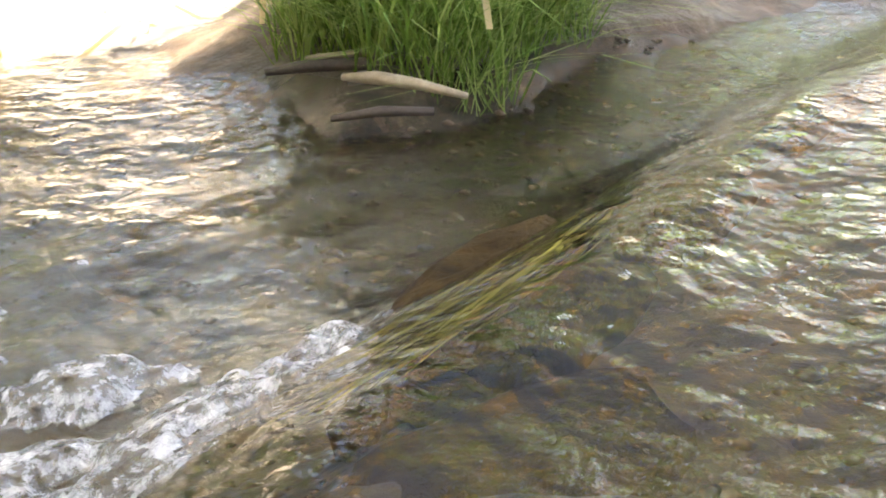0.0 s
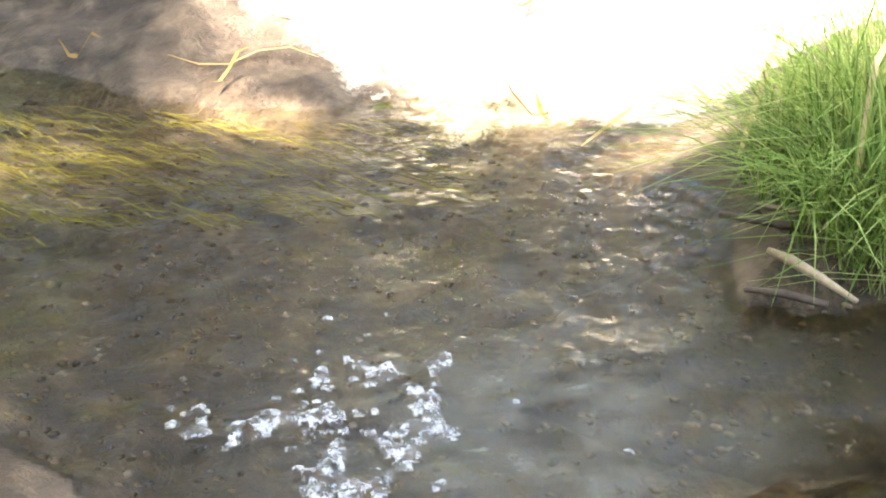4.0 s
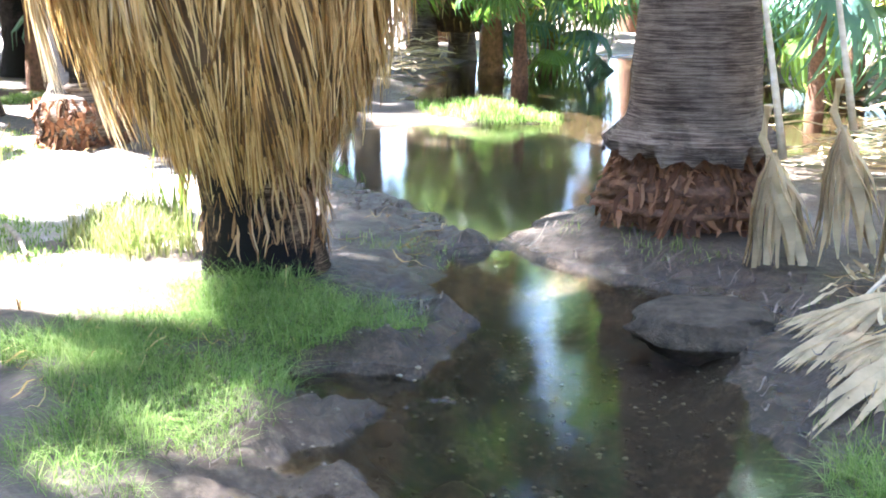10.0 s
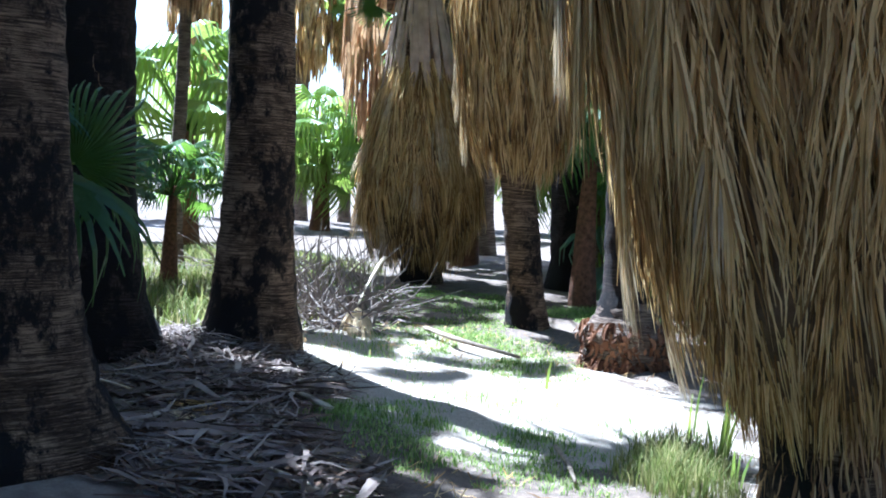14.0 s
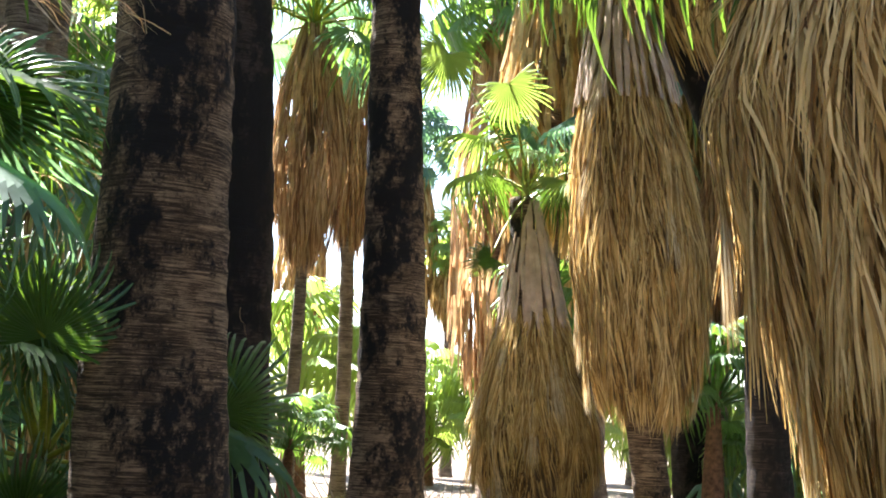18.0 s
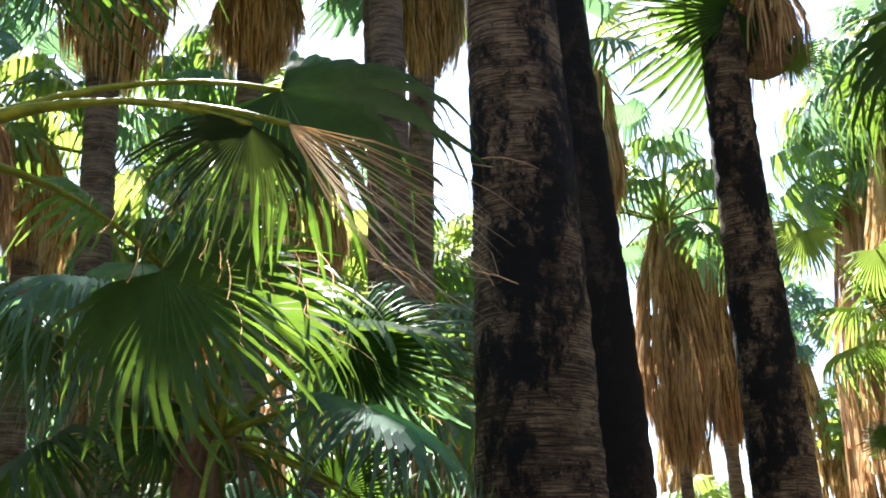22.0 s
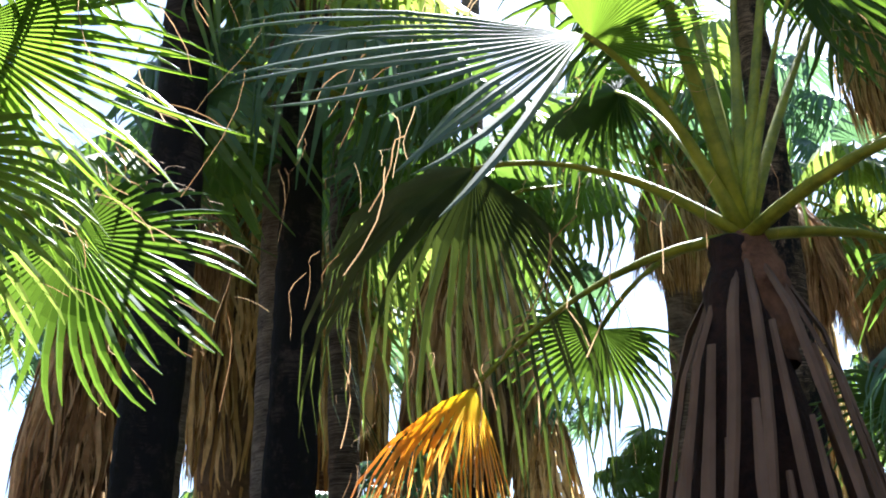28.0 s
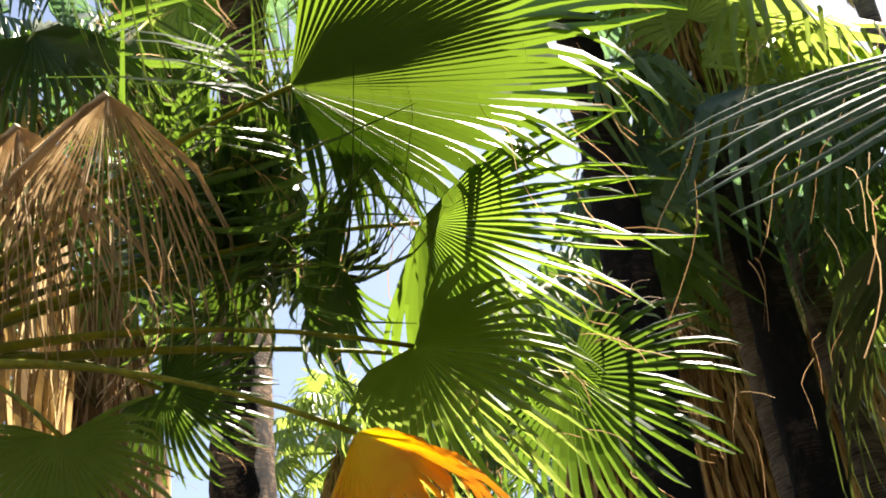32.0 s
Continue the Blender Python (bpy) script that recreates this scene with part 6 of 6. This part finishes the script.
def pebbles(count, box, seed, size, material, label, lift=0.0):
    """Small stones strewn over the bed."""
    g = np.random.RandomState(seed)
    x, y = g.uniform(box[0], box[1], count), g.uniform(box[2], box[3], count)
    ok = shore_distance(x, y) < -0.01
    x, y = x[ok], y[ok]
    z = land(x, y) + lift
    ico = [(0, 0, 1), (0.9, 0, 0.1), (0.28, 0.86, 0), (-0.73, 0.53, 0.1), (-0.73, -0.53, 0), (0.28, -0.86, 0.1), (0, 0, -0.8)]
    fc = [(0, i, i % 5 + 1) for i in range(1, 6)] + [(6, i % 5 + 1, i) for i in range(1, 6)]
    vs, fs = [], []
    for i in range(len(x)):
        r, w = g.uniform(*size), g.uniform(0, 6.28)
        c, s_ = math.cos(w), math.sin(w)
        e, d = g.uniform(0.7, 1.4), g.uniform(0.35, 0.6)
        n = len(vs)
        vs += [(x[i] + r * (e * a * c - b * s_), y[i] + r * (e * a * s_ + b * c), z[i] + r * d * h) for a, b, h in ico]
        fs += [tuple(n + q for q in t_) for t_ in fc]
    m = Mat(label.split()[0] + "_pebbles", 0.6)
    m.color(m.ramp(m.island(), *material))
    return tagged(new("gravel", mesh("gravel", vs, fs, m.m, True)), label, "gravel", kind="stuff")


pebbles(6000, (0.0, 2.0, 0.6, 2.2), 5, (0.002, 0.008), ((0.0, (0.04, 0.027, 0.017)), (0.5, (0.10, 0.068, 0.042)), (0.9, (0.18, 0.125, 0.08)), (1.0, (0.27, 0.21, 0.15))), "brown and ochre pebbles on the stream bed")
pebbles(1200, (-2.8, 0.2, 1.6, 4.6), 6, (0.005, 0.018), ((0.0, (0.04, 0.03, 0.02)), (0.6, (0.13, 0.10, 0.065)), (1.0, (0.30, 0.25, 0.18))), "dark pebbles in the still pool")


# water weed combed by the current over the rock
g = np.random.RandomState(3)
n = 200
sx, sy = g.uniform(0.68, 0.86, n), np.zeros(n)
sy = 1.04 + 0.40 * (sx - 0.72) + g.uniform(-0.035, 0.03, n)
k = np.linspace(0, 1, 5)[None]
ln = g.uniform(0.04, 0.13, n)[:, None]
pts = np.stack([sx[:, None] - ln * k * 0.92, sy[:, None] - ln * k * 0.30 + 0.004 * np.sin(4 * k + sx[:, None] * 25), np.zeros((n, 5))], -1)
pts[..., 2] = level(pts[..., 0], pts[..., 1]) + 0.006 - 0.016 * g.rand(n)[:, None]
v, f = ribbons(pts, g.uniform(0.0007, 0.002, n)[:, None] * np.array([[0.6, 1, 1, 0.7, 0.15]]), np.tile([[-0.3, 0.95, 0.1]], (n, 1)))
tagged(new("water_weed", mesh("water_weed", v.tolist(), f, MOSS)), "yellow-green water weed streaming over a wet rock", "weed", kind="stuff")
n = 420
wx, wy = g.uniform(0.05, 0.75, n), g.uniform(1.75, 2.15, n)
ok = shore_distance(wx, wy) < 0.02
wx, wy = wx[ok], wy[ok]
n = len(wx)
ln = g.uniform(0.05, 0.14, n)[:, None]
pts = np.stack([wx[:, None] - ln * k * 0.85, wy[:, None] + ln * k * 0.5 + 0.01 * np.sin(8 * k + wx[:, None] * 30), np.zeros((n, 5))], -1)
pts[..., 2] = ripple(pts[..., 0], pts[..., 1]) - 0.012
v, f = ribbons(pts, np.full((n, 5), 0.0028), np.tile([[0.5, 0.85, 0]], (n, 1)))
tagged(new("water_weed", mesh("water_weed", v.tolist(), f, MOSS)), "trailing yellow-green weed in the shallows", "weed", kind="stuff")


def foam_cover(x, y):
    """How thick the foam lies: heaped at the foot of the chute, in flecks further down."""
    heap = np.zeros(x.shape)
    for a, b, r in ((0.65, 1.075, 0.035), (0.60, 1.07, 0.05), (0.56, 1.06, 0.055), (0.52, 1.10, 0.05), (0.49, 1.16, 0.04), (0.46, 1.24, 0.04), (0.58, 1.16, 0.045), (0.50, 1.04, 0.04)):
        heap = np.maximum(heap, np.exp(-((x - a) ** 2 + (y - b) ** 2) / (r * r)))
    trail = 0.5 * np.exp(-(((x - 0.50) / 0.14) ** 2 + ((y - 1.32) / 0.16) ** 2))
    grain = 0.5 * value_noise(x * 30, y * 30, 21) + 0.4 * value_noise(x * 75, y * 75, 22) + 0.2 * value_noise(x * 150, y * 150, 23)
    return np.maximum(heap, trail) + 0.6 * grain - 0.55


tagged(sheet("foam", np.arange(0.25, 0.8, 0.0035), np.arange(0.95, 1.6, 0.0035), lambda x, y: ripple(x, y) + 0.001 + np.clip(foam_cover(x, y), -0.1, 0.5) * 0.022, lambda x, y: (foam_cover(x, y) > 0.0) & (shore_distance(x, y) < 0.0), FOAM),
       "white foam and bubbles below the stream's chute", "foam", kind="stuff")

veil_ = sheet("bubble_veil", np.arange(0.3, 1.15, 0.012), np.arange(1.0, 1.8, 0.012), lambda x, y: ripple(x, y) - 0.007, lambda x, y: shore_distance(x, y) < -0.02, BUBBLES,
              label="pale cloud of fine bubbles drifting below the chute", category="bubbles", kind="stuff")
q_ = np.array([p.co[:2] for p in veil_.data.vertices])
cloud = 0.46 * np.exp(-((q_[:, 0] - 0.64) / 0.20) ** 2 - ((q_[:, 1] - 1.27) / 0.17) ** 2) + 0.16 * np.exp(-((q_[:, 0] - 0.75) / 0.30) ** 2 - ((q_[:, 1] - 1.42) / 0.22) ** 2)
below_ = np.clip(((q_[:, 0] - 0.62) * -0.26 + (q_[:, 1] - 1.03) * 0.96 - 0.02) / 0.08, 0, 1)
edge_ = np.clip(np.minimum.reduce([q_[:, 0] - 0.3, 1.13 - q_[:, 0], 1.77 - q_[:, 1]]) / 0.08, 0, 1)
veil_.data.attributes.new("veil", "FLOAT", "POINT").data.foreach_set("value", (cloud * below_ * edge_).astype(np.float32))


def stick(points, radii, material, label, name="stick"):
    ob = new(name, mesh(name, *tube(points, radii, 7), material, True))
    return tagged(ob, label, "stick", "sticks")


stick([(0.995, 1.50, 0.010), (1.006, 1.468, 0.013), (1.020, 1.43, 0.012), (1.040, 1.385, 0.006)], [0.0035, 0.0065, 0.0055, 0.003], WOOD_PALE, "pale broken stick on the stream bank")
stick([(0.99, 1.617, -0.003), (1.02, 1.59, 0.003), (1.06, 1.555, 0.006), (1.11, 1.51, 0.006)], [0.004, 0.0065, 0.0065, 0.005], WOOD_DARK, "dark wet stick at the water's edge")
stick([(1.12, 1.57, 0.008), (1.08, 1.585, 0.010), (1.04, 1.62, 0.004)], [0.003, 0.0045, 0.003], WOOD, "grey-brown stick under the grass")
stick([(0.95, 1.46, -0.014), (0.985, 1.435, -0.008), (1.02, 1.405, -0.008)], [0.003, 0.005, 0.004], WOOD_DARK, "dark wet stick in the shallows")
stick([(-2.48, 3.89, 0.10), (-2.52, 3.94, 0.0), (-2.55, 3.98, -0.06)], [0.006, 0.007, 0.007], WOOD, "short stick stuck upright in mud")
stick([(-4.05, 1.45, 0.07), (-4.45, 1.72, 0.10), (-4.85, 1.95, 0.09), (-5.15, 2.25, 0.08)], [0.022, 0.03, 0.034, 0.025], WOOD, "long grey fallen branch on dry soil", "branch")
stick([(-5.3, 3.9, 0.08), (-4.95, 3.72, 0.09), (-4.65, 3.55, 0.07)], [0.014, 0.016, 0.01], WOOD, "curved fallen stick beside grass", "stick")
stick([(-9.8, 5.6, 0.1), (-8.9, 5.4, 0.13), (-8.0, 5.5, 0.1)], [0.02, 0.025, 0.015], WOOD, "fallen branch on the turf", "branch")
for i, pts_ in enumerate(([(1.11, 1.43, 0.05), (1.15, 1.50, 0.16), (1.22, 1.60, 0.27), (1.30, 1.72, 0.31)], [(1.12, 1.55, 0.08), (1.16, 1.62, 0.18), (1.30, 1.75, 0.26), (1.42, 1.90, 0.24)], [(1.07, 1.74, 0.02), (1.12, 1.80, 0.10), (1.17, 1.86, 0.16)])):
    p = np.array(pts_)[None]
    v, f = ribbons(p, np.array([[0.006, 0.009, 0.008, 0.004][: p.shape[1]]]), np.array([[0.8, -0.6, 0.1]]))
    tagged(new("dead_blade", mesh("dead_blade", v.tolist(), f, STRAW_PALE)), "bleached dead leaf strip bent over the grass", "dead leaf", "dead leaf strips")
for x, y, mat, lab in ((0.655, 2.11, BRUSH, "small green leaf on bright sand"), (1.13, 2.08, DEAD, "curled brown leaf on bright sand"), (0.97, 2.32, DEAD, "dry brown leaf on bright sand")):
    v = [(-0.02, 0, 0), (-0.006, 0.011, 0.006), (0.012, 0.009, 0.008), (0.024, 0, 0.003), (0.012, -0.009, 0.008), (-0.006, -0.011, 0.006), (0.0, 0, 0.002)]
    ob = new("fallen_leaf", mesh("fallen_leaf", v, [(0, 6, 1), (1, 6, 2), (2, 6, 3), (3, 6, 4), (4, 6, 5), (5, 6, 0)], mat))
    ob.matrix_basis = pose(x, y, foot(x, y) + 0.006, 0, 0, 40 * x)
    tagged(ob, lab, "leaf", "fallen leaves")


# ---------------------------------------------------------------- fallen fronds
def fallen_frond(hub, tail, tip, up, seed, material=None, label="bleached fallen fan leaf with a long pale stalk"):
    """A dead leaf on the ground: blade > stalk; tail is the stalk's far end."""
    hub, tail, tip = Vector(hub), Vector(tail), Vector(tip)
    t = thing("fallen_frond", hub, label, "dead palm leaf", "fallen palm leaves")
    size = (tip - hub).length
    g = np.random.RandomState(seed)
    n = 26
    a = np.linspace(-0.36, 0.36, n) + g.uniform(-0.03, 0.03, n)
    k = np.linspace(0, 1, 6)[None]
    r = k * g.uniform(0.75, 1.05, n)[:, None]
    pts = np.stack([r * np.cos(a)[:, None], r * np.sin(a)[:, None] * (1 - 0.25 * k), 0.03 * np.sin(9 * a)[:, None] * k - 0.10 * k ** 2 * g.uniform(0, 1, n)[:, None] + 0.05 * np.sin(math.pi * k)], -1)
    side = np.stack([-np.sin(a), np.cos(a), g.uniform(-0.5, 0.5, n)], -1)
    v, f = ribbons(pts, np.array([[0.004, 0.035, 0.06, 0.055, 0.03, 0.004]]) * g.uniform(0.8, 1.2, n)[:, None], side)
    hub_ids = {i for i in range(len(v)) if i % 12 < 2}
    order = {i: n_ for n_, i in enumerate(sorted(set(range(len(v))) - hub_ids), 1)}
    f = [tuple(dict.fromkeys(0 if i in hub_ids else order[i] for i in q)) for q in f]
    v = np.concatenate([[[0, 0, 0]], np.delete(v, sorted(hub_ids), 0)])
    part("blade", mesh("blade", v.tolist(), f, material or STRAW_PALE), t, m=turn(tip - hub, up) @ Matrix.Scale(size, 4))
    part("stalk", stalk_mesh(tail - hub, Vector((0, 0, 0)), 0.04, 0.016, STALK_DRY), t)
    return t


for i, (hub, tail, tip) in enumerate((((-1.0, 4.52, 0.12), (-0.45, 5.7, 0.85), (-1.15, 4.05, 0.04)), ((-0.82, 4.42, 0.16), (-0.2, 5.45, 0.95), (-0.98, 3.95, 0.06)), ((-0.72, 4.25, 0.14), (-0.05, 5.2, 0.75), (-0.80, 3.55, 0.05)), ((-0.6, 4.2, 0.17), (0.05, 4.98, 0.65), (-0.62, 3.75, 0.08)),
                                      ((-1.15, 4.75, 0.10), (-0.7, 5.75, 0.6), (-1.35, 4.5, 0.05)), ((-0.95, 4.7, 0.22), (-0.55, 5.6, 1.05), (-1.2, 4.3, 0.08)), ((-0.5, 4.55, 0.22), (0.0, 5.35, 0.8), (-0.75, 4.1, 0.12)))):
    fallen_frond(*(Vector(q) + Vector((0.2, 0, 0)) for q in (hub, tail, tip)), (0.1, -0.2, 1), 20 + i)
for i, (hub, tail, tip, lab) in enumerate((((-7.0, 2.1, 0.12), (-7.9, 1.6, 0.16), (-6.5, 2.5, 0.06), "tan fallen fan leaf on the litter"), ((-6.3, 2.0, 0.12), (-5.6, 1.7, 0.1), (-6.9, 2.3, 0.06), "grey fallen fan leaf on the litter"), ((-7.6, 2.9, 0.1), (-6.6, 3.1, 0.08), (-8.1, 2.7, 0.05), "grey fallen fan leaf on the litter"),
                                           ((-5.5, 2.0, 0.1), (-4.8, 2.2, 0.1), (-5.9, 1.75, 0.06), "dry fallen fan leaf by the stout trunk"), ((-10.3, 5.1, 0.25), (-10.9, 5.7, 0.7), (-9.7, 4.8, 0.06), "pale fallen leaf in the sun"))):
    fallen_frond(hub, tail, tip, (0, 0, 1), 40 + i, STRAW if i == 0 else None, lab)


def litter(spots, count, seed, material, label, long_=(0.15, 0.6), wide=(0.006, 0.022), heap=0.06):
    """A mat of fallen leaf strips."""
    g = np.random.RandomState(seed)
    area = np.array([a[2] * a[3] for a in spots])
    sp = np.array(spots)[g.choice(len(spots), count, p=area / area.sum())]
    w, q = g.uniform(0, 6.28, count), np.sqrt(g.rand(count))
    x, y = sp[:, 0] + sp[:, 2] * q * np.cos(w), sp[:, 1] + sp[:, 3] * q * np.sin(w)
    a, ln = g.uniform(0, 6.28, count)[:, None], g.uniform(*long_, count)[:, None]
    k = np.linspace(-0.5, 0.5, 6)[None]
    bend = g.uniform(-0.5, 0.5, count)[:, None]
    px, py = x[:, None] + ln * k * np.cos(a + bend * k), y[:, None] + ln * k * np.sin(a + bend * k)
    keep = (shore_distance(px, py) > 0.01).all(1)
    pz = land(px, py) + 0.008 + heap * g.rand(count)[:, None] + g.uniform(-0.04, 0.09, count)[:, None] * np.abs(k) + 0.02 * np.sin(6 * k + a)
    pts = np.stack([px, py, np.maximum(pz, land(px, py) + 0.004)], -1)[keep]
    tilt = g.uniform(-0.6, 0.6, count)
    side = np.stack([-np.sin(a[:, 0]), np.cos(a[:, 0]), tilt], -1)[keep]
    v, f = ribbons(pts, (g.uniform(*wide, count)[:, None] * np.array([[0.3, 0.9, 1, 1, 0.8, 0.2]]))[keep], side)
    return tagged(new("leaf_litter", mesh("leaf_litter", v.tolist(), f, material)), label, "litter", kind="stuff")


litter([(-6.9, 2.1, 1.1, 0.7), (-7.9, 2.9, 0.9, 0.6), (-5.7, 1.9, 0.7, 0.5), (-8.9, 3.0, 0.8, 0.6)], 2400, 1, LITTER, "grey-tan mat of fallen palm leaf strips", heap=0.10)
litter([(-6.6, 2.0, 1.0, 0.6), (-7.6, 2.8, 0.9, 0.6), (-5.4, 1.9, 0.7, 0.5), (-4.9, 2.1, 0.5, 0.4)], 300, 7, LITTER, "curved grey leaf stalks and broad strips in the litter", (0.4, 1.0), (0.018, 0.05), 0.12)
litter([(-6.9, 2.1, 1.3, 0.9), (-7.9, 2.9, 1.1, 0.8), (-5.5, 2.0, 1.0, 0.7)], 1600, 2, BOOT, "purple-grey dry leaf litter under the palms", heap=0.08)
litter([(-0.3, 4.45, 0.5, 0.5), (-0.7, 5.2, 0.5, 0.4), (0.0, 5.3, 0.6, 0.4)], 420, 3, STRAW_PALE, "bleached leaf strips on the bank", (0.1, 0.4), heap=0.12)
litter([(-2.5, 3.4, 0.5, 0.8), (-2.1, 2.7, 0.5, 0.6), (-2.6, 5.3, 0.8, 0.5), (-1.5, 5.0, 0.6, 0.4), (-4.2, 5.9, 0.8, 0.5), (0.2, 3.1, 0.7, 0.5), (-0.6, 3.9, 0.5, 0.5)], 900, 8, LITTER, "small twigs and leaf scraps on wet mud", (0.03, 0.18), (0.002, 0.009), 0.015)
litter([(0.3, 4.15, 0.45, 0.45), (0.6, 3.9, 0.4, 0.35), (-0.1, 4.5, 0.35, 0.3), (0.8, 4.3, 0.4, 0.4)], 3000, 6, ROOT, "rusty mat of root fibre round a trunk", (0.05, 0.22), (0.004, 0.012), 0.10)
litter([(-4.2, 2.6, 1.6, 0.9), (-2.9, 3.2, 0.8, 0.6), (0.3, 3.2, 0.9, 0.8), (-8.5, 5.2, 2.5, 1.5), (-3.6, 5.0, 0.8, 0.6), (0.9, 2.6, 0.8, 0.6)], 700, 4, STRAW, "scattered dry leaf strips on bare soil", (0.05, 0.28), (0.003, 0.010), 0.01)
litter([(-3.6, 14.0, 3.0, 1.5), (-8.0, 14.5, 2.6, 1.4), (-9.0, 9.8, 1.5, 0.8), (-1.0, 8.6, 1.5, 1.0), (-9.5, 11.8, 1.6, 0.8)], 2200, 5, STRAW_PALE, "tangle of dry leaves on the far bank", (0.3, 0.9), (0.01, 0.03), 0.45)


def brush_pile(x, y, size, count, seed, label):
    """A tangle of bare twigs."""
    g = random.Random(seed)
    t = thing("brush_pile", (x, y, foot(x, y)), label, "brush")
    pieces = []
    for _ in range(count):
        w, e = g.uniform(0, 6.28), g.uniform(0.05, 1.2)
        p = Vector((g.gauss(0, 0.3) * size, g.gauss(0, 0.3) * size, 0.02))
        d = Vector((math.cos(w) * math.cos(e), math.sin(w) * math.cos(e), math.sin(e)))
        pts = [p]
        for _ in range(4):
            d = (d + Vector((g.uniform(-0.35, 0.35), g.uniform(-0.35, 0.35), g.uniform(-0.4, 0.2)))).normalized()
            q = pts[-1] + d * size * g.uniform(0.12, 0.28)
            q.z = max(0.02, q.z)
            pts.append(q)
        pieces.append(tube(pts, [0.012, 0.010, 0.008, 0.006, 0.003], 4))
    part("twig_tangle", mesh("twig_tangle", *join(*pieces), TWIG), t, kind="stuff")
    return t


brush_pile(-10.7, 4.9, 1.1, 130, 1, "bleached pile of bare twigs in the sun")
brush_pile(-11.6, 5.5, 1.2, 110, 2, "grey tangle of bare twigs")
brush_pile(-15.3, 6.0, 1.3, 90, 3, "grey tangle of bare twigs")
